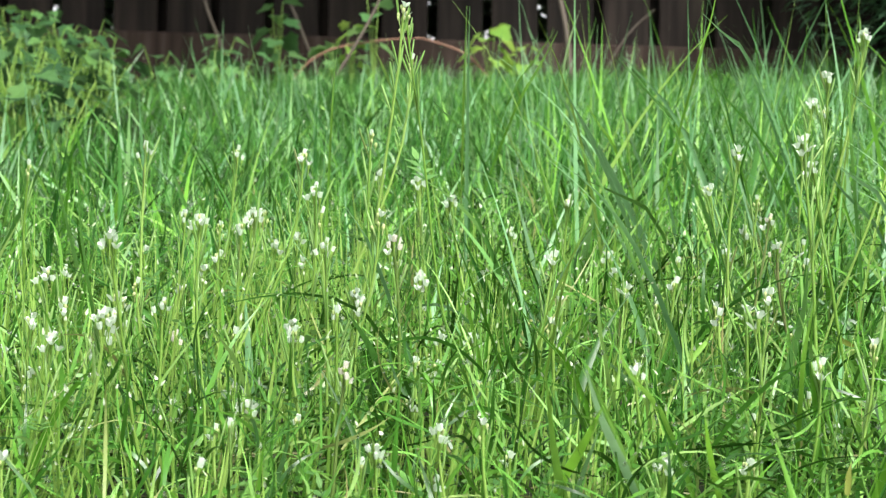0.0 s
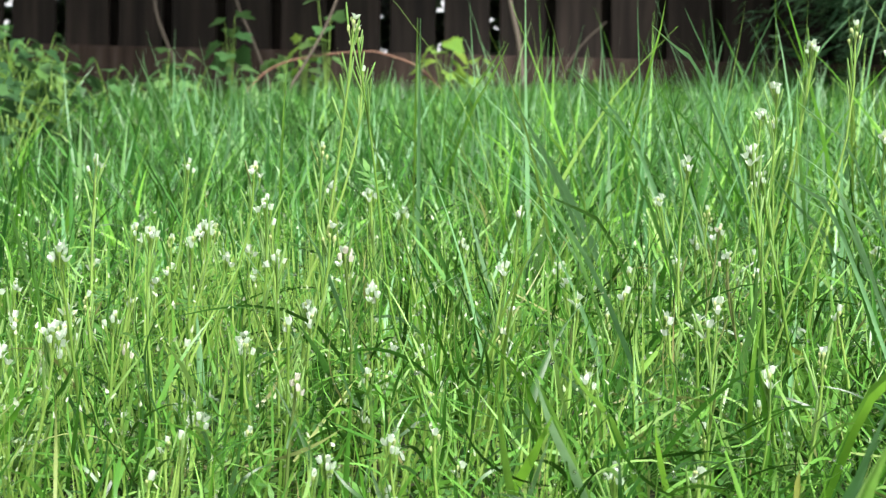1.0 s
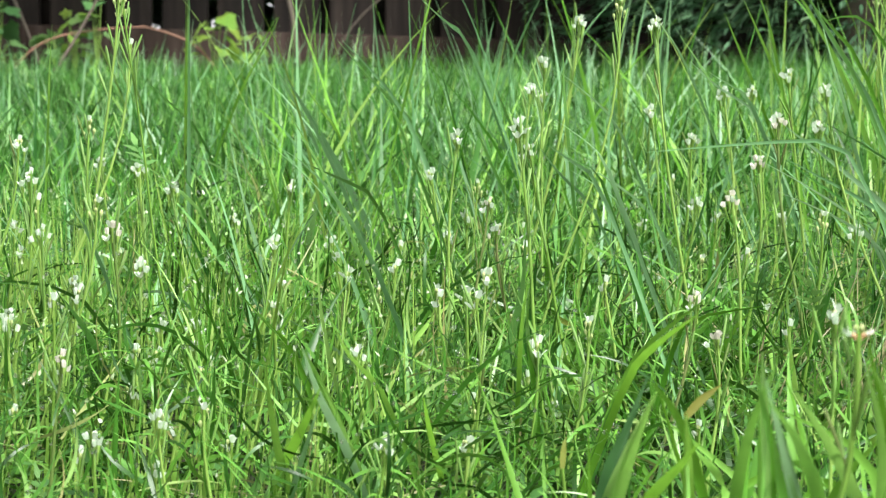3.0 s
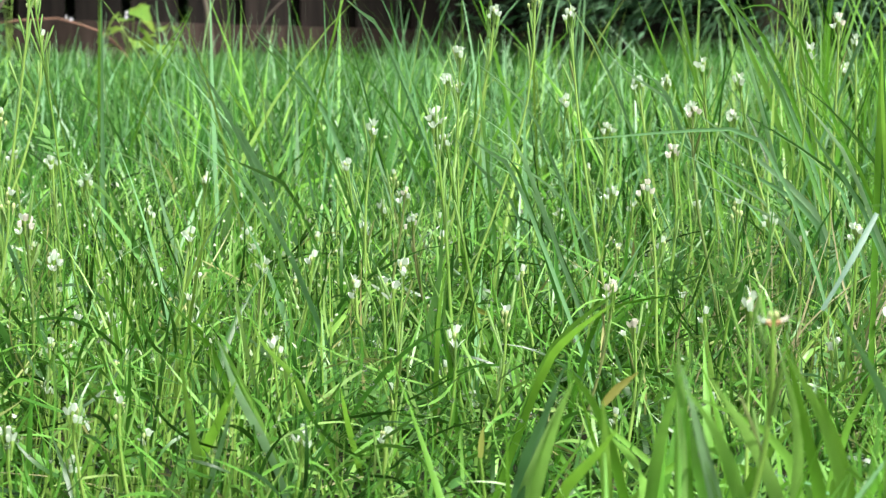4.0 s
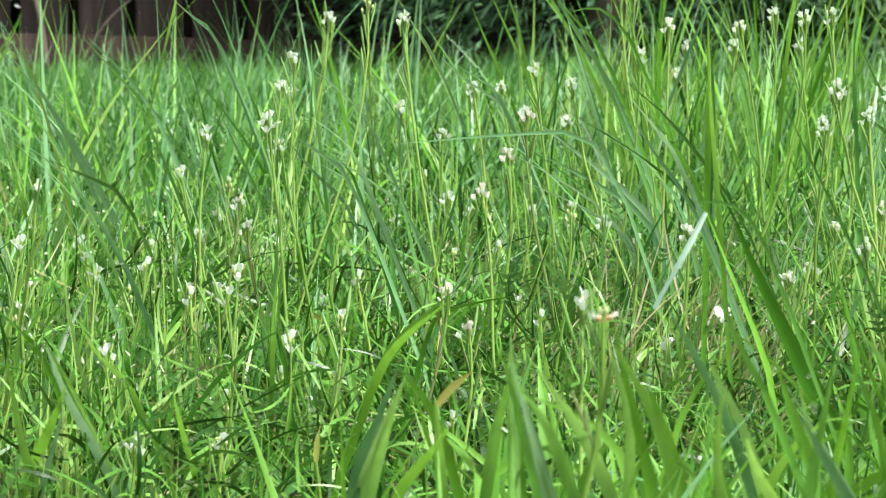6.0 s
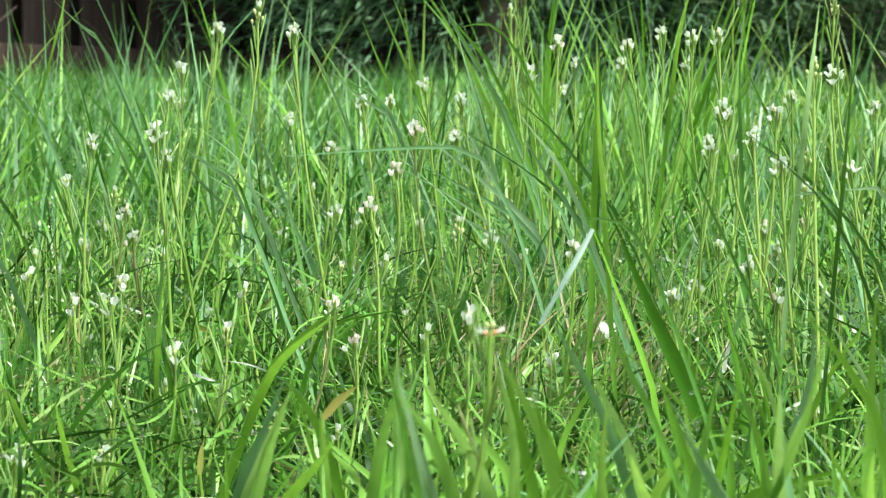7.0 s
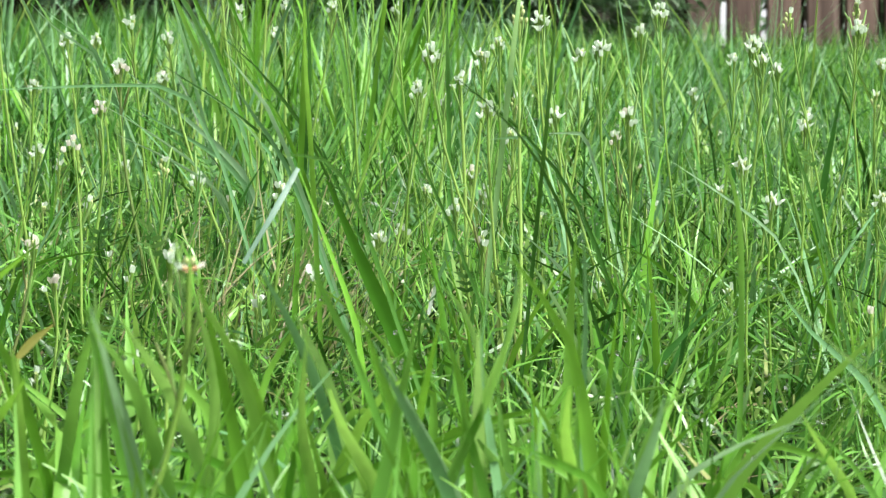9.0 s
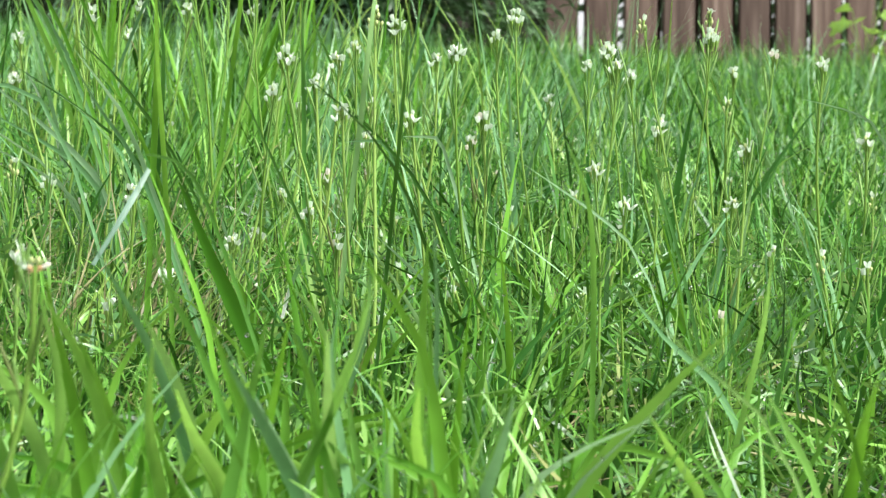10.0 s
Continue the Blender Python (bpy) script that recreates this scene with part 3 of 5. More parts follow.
cress(0.263, 1.290, 0.199, 7, "pink")
cress(0.371, 1.648, 0.166, 7, "pink")
cress(0.227, 1.410, 0.127, 4, "white")
cress(0.214, 1.194, 0.159, 4, "pink")
cress(0.297, 1.440, 0.113, 3, "white")
cress(0.262, 1.154, 0.152, 4, "green")
cress(0.305, 1.248, 0.129, 4, "white")
cress(0.323, 1.110, 0.140, 4, "white")
cress(0.329, 1.067, 0.093, 1, "open")
cress(0.297, 1.066, 0.082, 2, "white")
cress(0.187, 0.804, 0.146, 2, "white")
rusty = cress(0.153, 0.627, 0.173, 2, "pink")
tagged(rusty, "withering bittercress shoot with a rusty orange flower base")
for piece in rusty.children_recursive:
    if piece.name.startswith("calyx"):
        piece.data = RUSTY_CALYX
for side, piece in zip((-1, 1, -0.4), [p for p in rusty.children if p.name.startswith("flower")]):
    piece.matrix_local = Matrix.Translation((0.0012 * side, 0, 0.172)) @ Euler((0, 1.15 * side, 0)).to_matrix().to_4x4() @ Matrix.Scale(0.85 if abs(side) == 1 else 0.5, 4)
cress(0.190, 1.509, 0.052, 2, "pink")
cress(0.214, 1.525, 0.055, 3, "white")
cress(0.165, 1.030, 0.122, 4, "pink")
cress(0.168, 0.983, 0.110, 4, "pink")
cress(0.252, 1.205, 0.074, 2, "white")
cress(0.080, 1.119, 0.062, 2, "white")
cress(-0.003, 0.912, 0.070, 4, "white")
cress(0.039, 0.973, 0.056, 2, "white")
cress(0.226, 1.066, 0.053, 2, "white")
cress(0.252, 1.349, 0.098, 2, "white")
cress(0.358, 1.344, 0.234, 2, "white")
cress(0.297, 1.296, 0.217, 2, "white")
cress(0.239, 1.234, 0.178, 4, "pink")
cress(0.289, 1.379, 0.223, 2, "white")
cress(0.389, 1.503, 0.295, 4, "green")
cress(0.153, 1.263, 0.279, 4, "green")
cress(0.569, 1.288, 0.288, 4, "green")
cress(0.407, 1.592, 0.278, 2, "green")
cress(0.362, 1.281, 0.259, 4, "pink")
cress(0.434, 1.348, 0.256, 4, "white")
cress(0.491, 1.540, 0.238, 4, "white")
cress(0.469, 1.374, 0.265, 4, "white")
cress(0.437, 1.218, 0.262, 4, "white")
cress(0.431, 1.154, 0.265, 4, "white")
cress(0.495, 1.392, 0.241, 2, "white")
cress(0.363, 1.360, 0.233, 2, "white")
cress(0.456, 1.564, 0.234, 2, "white")
cress(0.434, 1.520, 0.215, 2, "white")
cress(0.412, 1.095, 0.222, 7, "white")
cress(0.551, 1.501, 0.177, 4, "white")
cress(0.417, 1.130, 0.196, 4, "white")
cress(0.443, 1.127, 0.202, 4, "white")
cress(0.474, 1.236, 0.179, 2, "white")
cress(0.426, 1.040, 0.194, 4, "white")
cress(0.547, 1.315, 0.219, 4, "white")
cress(0.455, 1.118, 0.218, 4, "white")
cress(0.444, 1.035, 0.251, 7, "green")
cress(0.507, 1.148, 0.240, 7, "white")
cress(0.576, 1.237, 0.216, 4, "white")
cress(0.530, 1.107, 0.226, 7, "white")
cress(0.506, 1.122, 0.182, 4, "white")
cress(0.526, 1.242, 0.158, 4, "white")
cress(0.533, 1.074, 0.187, 7, "pink")
cress(0.577, 1.183, 0.163, 4, "pink")
cress(0.506, 1.358, 0.107, 3, "white")
cress(0.414, 1.061, 0.133, 4, "white")
cress(0.456, 1.273, 0.089, 7, "white")
cress(0.377, 1.090, 0.112, 4, "white")
cress(0.503, 1.342, 0.068, 2, "white")
cress(0.545, 1.341, 0.107, 2, "white")
cress(0.556, 1.284, 0.075, 2, "white")
cress(0.514, 1.077, 0.079, 2, "white")
cress(0.356, 1.275, 0.042, 3, "white")
cress(0.221, 1.040, 0.058, 2, "white")
cress(0.573, 1.349, 0.175, 2, "green")
cress(0.533, 1.337, 0.122, 2, "pink")
cress(0.621, 1.233, 0.234, 4, "white")
cress(0.606, 1.174, 0.250, 7, "white")
cress(0.651, 1.129, 0.233, 7, "white")
cress(0.646, 1.106, 0.224, 4, "white")
cress(0.694, 1.170, 0.215, 4, "white")
cress(0.713, 1.265, 0.216, 4, "white")
cress(0.648, 1.077, 0.254, 4, "green")
cress(0.758, 1.168, 0.248, 7, "white")
cress(0.831, 1.284, 0.258, 4, "green")
cress(0.861, 1.295, 0.212, 2, "white")
cress(0.803, 1.097, 0.236, 2, "white")
cress(0.940, 1.354, 0.222, 2, "pink")
cress(0.659, 0.974, 0.188, 4, "white")
cress(0.705, 1.152, 0.180, 4, "white")
cress(0.789, 1.286, 0.174, 2, "white")
cress(0.557, 0.978, 0.171, 3, "white")
cress(0.590, 0.999, 0.148, 3, "white")
cress(0.706, 1.207, 0.107, 2, "white")
cress(0.692, 1.040, 0.146, 4, "white")
cress(0.800, 1.152, 0.099, 2, "white")
cress(0.577, 1.209, 0.055, 2, "white")
cress(0.594, 1.055, 0.082, 2, "white")
cress(0.780, 1.019, 0.193, 2, "white")
cress(0.919, 1.194, 0.130, 2, "green")
cress(0.726, 1.099, 0.205, 2, "green")
cress(0.755, 1.405, 0.174, 2, "white")
cress(0.717, 0.981, 0.121, 2, "green")
cress(0.797, 1.253, 0.127, 2, "green")


# ---- single long blades that stand out of the lawn ----


def smooth_line(points, segs):
    """A rounded line through the ends and near the corners of a polyline, in even steps."""
    p = np.array(points, float)
    for _ in range(3):
        cut = np.stack([0.75 * p[:-1] + 0.25 * p[1:], 0.25 * p[:-1] + 0.75 * p[1:]], 1).reshape(-1, 3)
        p = np.concatenate([p[:1], cut[1:-1], p[-1:]])
    t = np.concatenate([[0], np.cumsum(np.linalg.norm(np.diff(p, axis=0), axis=1))])
    s = np.linspace(0, t[-1], segs + 1)
    return np.stack([np.interp(s, t, p[:, i]) for i in range(3)], -1)


def ribbon(points, width, turn=0.0, fold=0.3, segs=9, end=0.05):
    """A folded grass blade along a smooth line through four points."""
    c = smooth_line(points, segs)
    s = np.linspace(0, 1, segs + 1)
    d = np.gradient(c, axis=0)
    d /= np.linalg.norm(d, axis=1)[:, None]
    side = np.cross(d, np.array([math.sin(turn), 1.0, 0.25]))
    side /= np.linalg.norm(side, axis=1)[:, None]
    nrm = np.cross(side, d)
    half = 0.5 * width * np.clip((1 - s) / 0.5, end, 1) ** 0.75 * (0.7 + 0.3 * np.minimum(s * 4, 1))
    v = np.stack([c - side * half[:, None], c + nrm * (fold * half)[:, None], c + side * half[:, None]], 1).reshape(-1, 3)
    row = np.arange(segs)[:, None] * 3 + np.arange(2)[None, :]
    return v, np.stack([row, row + 1, row + 4, row + 3], -1).reshape(-1, 4)


BLADE_WORDS = {"BROAD": "broad fresh green grass blade among the lawn", "PALE": "pale whitish grass blade with a cut tip", "PALE_GREEN": "pale green arching grass blade", "GREY_GRASS": "long straight grey-green grass blade",
               "DARK_BLADE": "thin dark green arching grass blade", "GRASS": "long mid-green grass blade in the lawn", "BLUE_GRASS": "long bluish green grass blade in the lawn",
               "STEM": "thin yellow-green upright grass stalk", "YELLOWED": "short yellowed dying grass blade"}
WORD_OF = {m.name: BLADE_WORDS[k] for k, m in (("BROAD", BROAD), ("PALE", PALE), ("PALE_GREEN", PALE_GREEN), ("GREY_GRASS", GREY_GRASS), ("DARK_BLADE", DEEP_BLADE),
                                               ("GRASS", GRASS), ("GRASS", MID_BLADE), ("BLUE_GRASS", BLUE_GRASS), ("STEM", STEM), ("YELLOWED", YELLOWED))}
brng = random.Random(5)


def long_blade(foot, low, mid, tip, width, mat):
    x, y = foot
    z = float(land(x, y)) - 0.006
    pts = np.array([(x, y, z), low, mid, tip]) - np.array((x, y, z))
    v, q = ribbon(pts, 0.85 * width, brng.uniform(-0.8, 0.8))
    shoot = new("couch_shoot")
    shoot.location = (x, y, z)
    part_of("blade", mesh_np("blade", v, q), mat, shoot)
    if width > 0.0045:
        v, q = tube([tuple(p) for p in smooth_line(pts[:2] * np.array(((1, 1, 1), (0.8, 0.8, 0.8))), 4)], [w * width for w in (0.24, 0.24, 0.22, 0.20, 0.16)], 6)
        part_of("sheath", mesh_np("sheath", v, q), mat, shoot)
    return tagged(shoot, WORD_OF[mat.name], "plant", "long couch shoots")


def dying_leaf(low, mid, tip, width):
    """A thin green stem that ends in a small yellowed leaf."""
    x, y = low[0] + 0.004, low[1] + 0.006
    base = np.array((x, y, float(land(x, y)) - 0.004))
    weed = new("weed_seedling")
    weed.location = tuple(base)
    pts = smooth_line(np.array([(0, 0, 0), (0.001, -0.001, 0.4 * (low[2] - base[2])), np.array(low) - base]), 5)
    v, q = tube([tuple(p) for p in pts], [0.0008] * len(pts), 5)
    part_of("stem", mesh_np("stem", v, q), STEM, weed)
    v, q = ribbon(np.array([low, 0.5 * (np.array(low) + np.array(mid)), mid, tip]) - base, width, 0.3)
    part_of("leaf", mesh_np("leaf", v, q), YELLOWED, weed, "small yellowed leaf")
    return tagged(weed, "thin green seedling with a small yellowed leaf", "plant")


def folded_blade(foot, low, mid, top, half, end, width):
    """A leaf bent over at its top, so that its pale underside hangs down."""
    shoot = long_blade(foot, low, mid, top, width, GRASS)
    tagged(shoot, "grass leaf folded over with its pale underside showing")
    pts = np.array([top, half, end]) - np.array(shoot.location)
    v, q = ribbon(pts, 0.55 * width, 0.3, 0.3, 9, 0.6)
    part_of("leaf_underside", mesh_np("leaf_underside", v, q), PALE, shoot, "pale whitish leaf underside")
    return shoot


long_blade((-0.154, 1.190), (-0.187, 1.174, 0.274), (-0.211, 1.041, 0.291), (-0.218, 0.910, 0.289), 0.0022, DEEP_BLADE)
long_blade((0.036, 1.202), (-0.006, 1.189, 0.296), (-0.038, 1.060, 0.349), (-0.063, 0.931, 0.361), 0.0041, GREY_GRASS)
long_blade((0.021, 1.264), (-0.018, 1.251, 0.303), (-0.038, 1.116, 0.353), (-0.065, 0.981, 0.398), 0.0031, BLUE_GRASS)
long_blade((0.079, 1.388), (0.006, 1.376, 0.408), (-0.012, 1.228, 0.416), (-0.029, 1.080, 0.424), 0.0030, BLUE_GRASS)
long_blade((-0.203, 1.958), (-0.203, 1.946, 0.308), (-0.182, 1.738, 0.392), (-0.159, 1.531, 0.513), 0.0019, STEM)
long_blade((-0.029, 1.136), (-0.056, 1.123, 0.247), (-0.067, 1.001, 0.271), (-0.071, 0.879, 0.287), 0.0030, MID_BLADE)
long_blade((-0.082, 1.134), (-0.066, 1.123, 0.270), (-0.052, 1.003, 0.312), (-0.035, 0.882, 0.332), 0.0025, STEM)
long_blade((-0.153, 1.190), (-0.173, 1.176, 0.237), (-0.165, 1.049, 0.264), (-0.156, 0.921, 0.283), 0.0052, BLUE_GRASS)
long_blade((-0.244, 1.365), (-0.279, 1.349, 0.358), (-0.256, 1.204, 0.372), (-0.231, 1.058, 0.380), 0.0025, BLUE_GRASS)
long_blade((-0.133, 1.192), (-0.182, 1.175, 0.319), (-0.173, 1.047, 0.331), (-0.161, 0.920, 0.339), 0.0030, GREY_GRASS)
long_blade((-0.313, 1.093), (-0.329, 1.079, 0.280), (-0.301, 0.961, 0.318), (-0.268, 0.845, 0.355), 0.0044, BLUE_GRASS)
long_blade((-0.268, 1.493), (-0.259, 1.482, 0.418), (-0.231, 1.322, 0.430), (-0.202, 1.164, 0.442), 0.0022, MID_BLADE)
long_blade((-0.038, 1.513), (0.026, 1.501, 0.474), (0.029, 1.340, 0.475), (0.028, 1.178, 0.475), 0.0022, MID_BLADE)
long_blade((0.159, 1.636), (0.071, 1.625, 0.488), (0.044, 1.451, 0.478), (0.022, 1.277, 0.473), 0.0025, GREY_GRASS)
long_blade((-0.070, 1.008), (-0.057, 0.997, 0.192), (-0.042, 0.890, 0.220), (-0.029, 0.784, 0.249), 0.0059, BROAD)
long_blade((0.002, 0.950), (-0.019, 0.938, 0.205), (-0.031, 0.837, 0.240), (-0.034, 0.736, 0.267), 0.0052, GREY_GRASS)
long_blade((0.088, 1.072), (0.077, 1.061, 0.254), (0.067, 0.948, 0.271), (0.062, 0.833, 0.299), 0.0044, MID_BLADE)
long_blade((0.188, 1.126), (0.124, 1.120, 0.347), (0.097, 1.001, 0.350), (0.073, 0.882, 0.353), 0.0030, GREY_GRASS)
long_blade((-0.236, 2.153), (-0.271, 2.137, 0.474), (-0.250, 1.907, 0.479), (-0.218, 1.679, 0.480), 0.0022, STEM)
long_blade((0.069, 1.074), (0.072, 1.062, 0.247), (0.065, 0.948, 0.270), (0.060, 0.834, 0.294), 0.0037, MID_BLADE)
long_blade((0.079, 0.951), (0.115, 0.934, 0.245), (0.115, 0.832, 0.264), (0.117, 0.730, 0.280), 0.0044, BROAD)
long_blade((0.064, 0.768), (0.086, 0.754, 0.208), (0.085, 0.672, 0.240), (0.082, 0.591, 0.262), 0.0041, PALE_GREEN)
long_blade((0.179, 0.656), (0.146, 0.652, 0.220), (0.123, 0.584, 0.248), (0.100, 0.515, 0.264), 0.0062, PALE_GREEN)
long_blade((0.145, 0.759), (0.122, 0.750, 0.209), (0.101, 0.671, 0.246), (0.079, 0.591, 0.264), 0.0055, BROAD)
long_blade((0.026, 1.012), (-0.002, 0.999, 0.233), (-0.020, 0.892, 0.256), (-0.023, 0.784, 0.274), 0.0037, MID_BLADE)
long_blade((-0.059, 0.946), (-0.048, 0.935, 0.188), (-0.035, 0.834, 0.226), (-0.028, 0.735, 0.246), 0.0044, GREY_GRASS)
long_blade((-0.003, 1.012), (-0.022, 1.000, 0.207), (-0.031, 0.893, 0.241), (-0.036, 0.785, 0.265), 0.0044, MID_BLADE)
long_blade((0.206, 1.250), (0.143, 1.244, 0.361), (0.117, 1.112, 0.367), (0.083, 0.980, 0.373), 0.0037, GREY_GRASS)
long_blade((0.045, 1.390), (-0.005, 1.377, 0.344), (-0.027, 1.229, 0.350), (-0.046, 1.080, 0.354), 0.0030, DEEP_BLADE)
long_blade((0.356, 1.218), (0.303, 1.217, 0.375), (0.226, 1.097, 0.368), (0.131, 0.977, 0.355), 0.0031, GREY_GRASS)
long_blade((0.395, 1.206), (0.340, 1.208, 0.341), (0.283, 1.084, 0.356), (0.221, 0.960, 0.365), 0.0022, BLUE_GRASS)
long_blade((0.187, 1.251), (0.140, 1.244, 0.356), (0.112, 1.112, 0.355), (0.082, 0.980, 0.359), 0.0030, BLUE_GRASS)
long_blade((0.445, 1.455), (0.364, 1.461, 0.450), (0.307, 1.309, 0.454), (0.251, 1.156, 0.460), 0.0037, MID_BLADE)
long_blade((0.214, 1.375), (0.167, 1.368, 0.337), (0.138, 1.222, 0.344), (0.102, 1.077, 0.350), 0.0037, GREY_GRASS)
long_blade((0.324, 1.099), (0.329, 1.086, 0.362), (0.295, 0.969, 0.383), (0.260, 0.854, 0.406), 0.0044, MID_BLADE)
long_blade((0.032, 1.073), (0.030, 1.061, 0.174), (0.019, 0.947, 0.217), (0.014, 0.833, 0.242), 0.0044, BROAD)
long_blade((-0.045, 1.011), (-0.051, 0.999, 0.178), (-0.053, 0.892, 0.213), (-0.052, 0.784, 0.261), 0.0052, MID_BLADE)
long_blade((-0.002, 1.012), (-0.019, 1.000, 0.201), (-0.030, 0.893, 0.239), (-0.039, 0.785, 0.268), 0.0052, PALE_GREEN)
long_blade((0.071, 0.768), (0.088, 0.753, 0.204), (0.085, 0.672, 0.238), (0.081, 0.591, 0.260), 0.0053, PALE_GREEN)
long_blade((0.068, 0.766), (0.097, 0.750, 0.205), (0.098, 0.669, 0.226), (0.094, 0.588, 0.245), 0.0053, BROAD)
long_blade((0.161, 0.660), (0.139, 0.653, 0.215), (0.119, 0.585, 0.245), (0.100, 0.515, 0.269), 0.0062, GREY_GRASS)
long_blade((0.216, 0.697), (0.195, 0.690, 0.209), (0.167, 0.619, 0.247), (0.136, 0.545, 0.271), 0.0062, BROAD)
long_blade((0.263, 0.635), (0.214, 0.639, 0.249), (0.181, 0.575, 0.270), (0.153, 0.508, 0.302), 0.0034, PALE_GREEN)
long_blade((0.416, 0.936), (0.376, 0.938, 0.263), (0.310, 0.848, 0.328), (0.256, 0.753, 0.366), 0.0024, DEEP_BLADE)
long_blade((0.057, 0.769), (0.084, 0.754, 0.208), (0.082, 0.672, 0.236), (0.080, 0.591, 0.259), 0.0053, PALE_GREEN)
long_blade((0.173, 0.752), (0.153, 0.744, 0.207), (0.131, 0.665, 0.240), (0.111, 0.586, 0.267), 0.0062, PALE_GREEN)
long_blade((0.123, 0.760), (0.116, 0.749, 0.208), (0.103, 0.669, 0.234), (0.090, 0.589, 0.254), 0.0059, BROAD)
long_blade((0.262, 0.732), (0.233, 0.729, 0.214), (0.198, 0.655, 0.252), (0.161, 0.580, 0.282), 0.0046, GREY_GRASS)
long_blade((0.270, 0.685), (0.246, 0.681, 0.210), (0.215, 0.610, 0.237), (0.182, 0.540, 0.267), 0.0062, BROAD)
long_blade((0.204, 0.700), (0.170, 0.696, 0.213), (0.143, 0.622, 0.240), (0.115, 0.551, 0.264), 0.0062, PALE_GREEN)
long_blade((0.261, 0.731), (0.239, 0.726, 0.206), (0.207, 0.651, 0.239), (0.174, 0.576, 0.263), 0.0055, PALE_GREEN)
long_blade((0.280, 0.679), (0.268, 0.671, 0.212), (0.239, 0.601, 0.236), (0.206, 0.532, 0.260), 0.0056, BROAD)
long_blade((0.216, 0.662), (0.259, 0.632, 0.232), (0.240, 0.562, 0.255), (0.216, 0.494, 0.278), 0.0025, PALE_GREEN)
long_blade((0.316, 0.680), (0.315, 0.668, 0.244), (0.282, 0.597, 0.271), (0.248, 0.527, 0.298), 0.0025, GREY_GRASS)
long_blade((0.226, 0.736), (0.208, 0.729, 0.207), (0.181, 0.653, 0.235), (0.153, 0.576, 0.260), 0.0055, BROAD)
long_blade((0.122, 0.761), (0.134, 0.747, 0.208), (0.124, 0.667, 0.242), (0.117, 0.584, 0.269), 0.0059, PALE_GREEN)
long_blade((0.253, 0.734), (0.264, 0.717, 0.206), (0.240, 0.641, 0.231), (0.217, 0.562, 0.265), 0.0041, BROAD)
long_blade((0.338, 0.832), (0.284, 0.837, 0.290), (0.242, 0.752, 0.317), (0.196, 0.667, 0.315), 0.0030, DEEP_BLADE)
long_blade((0.426, 1.069), (0.446, 1.049, 0.393), (0.402, 0.936, 0.408), (0.357, 0.824, 0.417), 0.0037, BLUE_GRASS)
long_blade((0.496, 1.571), (0.481, 1.564, 0.400), (0.425, 1.398, 0.435), (0.379, 1.230, 0.467), 0.0022, MID_BLADE)
long_blade((0.441, 0.855), (0.401, 0.860, 0.273), (0.341, 0.775, 0.324), (0.272, 0.695, 0.347), 0.0022, DEEP_BLADE)
long_blade((0.399, 0.945), (0.410, 0.928, 0.305), (0.372, 0.827, 0.363), (0.330, 0.728, 0.389), 0.0025, DEEP_BLADE)
long_blade((0.569, 0.858), (0.537, 0.861, 0.284), (0.472, 0.774, 0.318), (0.406, 0.689, 0.354), 0.0025, DEEP_BLADE)
long_blade((0.475, 0.837), (0.472, 0.826, 0.251), (0.421, 0.739, 0.302), (0.363, 0.656, 0.323), 0.0033, PALE_GREEN)
long_blade((0.320, 0.662), (0.348, 0.638, 0.186), (0.339, 0.554, 0.227), (0.327, 0.471, 0.265), 0.0047, GREY_GRASS)
long_blade((0.440, 0.548), (0.397, 0.556, 0.219), (0.331, 0.514, 0.249), (0.275, 0.463, 0.275), 0.0017, PALE_GREEN)
long_blade((0.281, 0.634), (0.306, 0.611, 0.203), (0.280, 0.543, 0.233), (0.259, 0.472, 0.247), 0.0014, PALE_GREEN)
long_blade((0.631, 0.969), (0.590, 0.976, 0.274), (0.502, 0.886, 0.299), (0.417, 0.795, 0.318), 0.0022, GREY_GRASS)
long_blade((0.742, 0.970), (0.707, 0.974, 0.266), (0.625, 0.875, 0.290), (0.546, 0.775, 0.310), 0.0022, GREY_GRASS)
long_blade((0.484, 0.755), (0.503, 0.734, 0.229), (0.453, 0.653, 0.255), (0.402, 0.575, 0.281), 0.0030, PALE_GREEN)
long_blade((0.327, 0.709), (0.326, 0.697, 0.211), (0.292, 0.624, 0.250), (0.257, 0.550, 0.284), 0.0039, BROAD)
long_blade((0.217, 0.662), (0.253, 0.635, 0.212), (0.238, 0.563, 0.246), (0.215, 0.495, 0.279), 0.0034, PALE_GREEN)
long_blade((0.275, 0.680), (0.273, 0.669, 0.190), (0.243, 0.598, 0.230), (0.215, 0.527, 0.260), 0.0062, PALE_GREEN)
long_blade((0.326, 0.661), (0.308, 0.657, 0.189), (0.271, 0.591, 0.218), (0.241, 0.520, 0.243), 0.0062, BROAD)
long_blade((0.278, 0.631), (0.246, 0.630, 0.197), (0.209, 0.567, 0.230), (0.176, 0.502, 0.254), 0.0062, GREY_GRASS)
long_blade((0.227, 0.696), (0.214, 0.688, 0.191), (0.187, 0.617, 0.225), (0.168, 0.543, 0.259), 0.0062, BROAD)
long_blade((0.181, 0.749), (0.186, 0.736, 0.187), (0.170, 0.656, 0.235), (0.143, 0.579, 0.270), 0.0053, PALE_GREEN)
long_blade((0.265, 0.685), (0.238, 0.681, 0.191), (0.201, 0.613, 0.222), (0.174, 0.541, 0.243), 0.0062, BROAD)
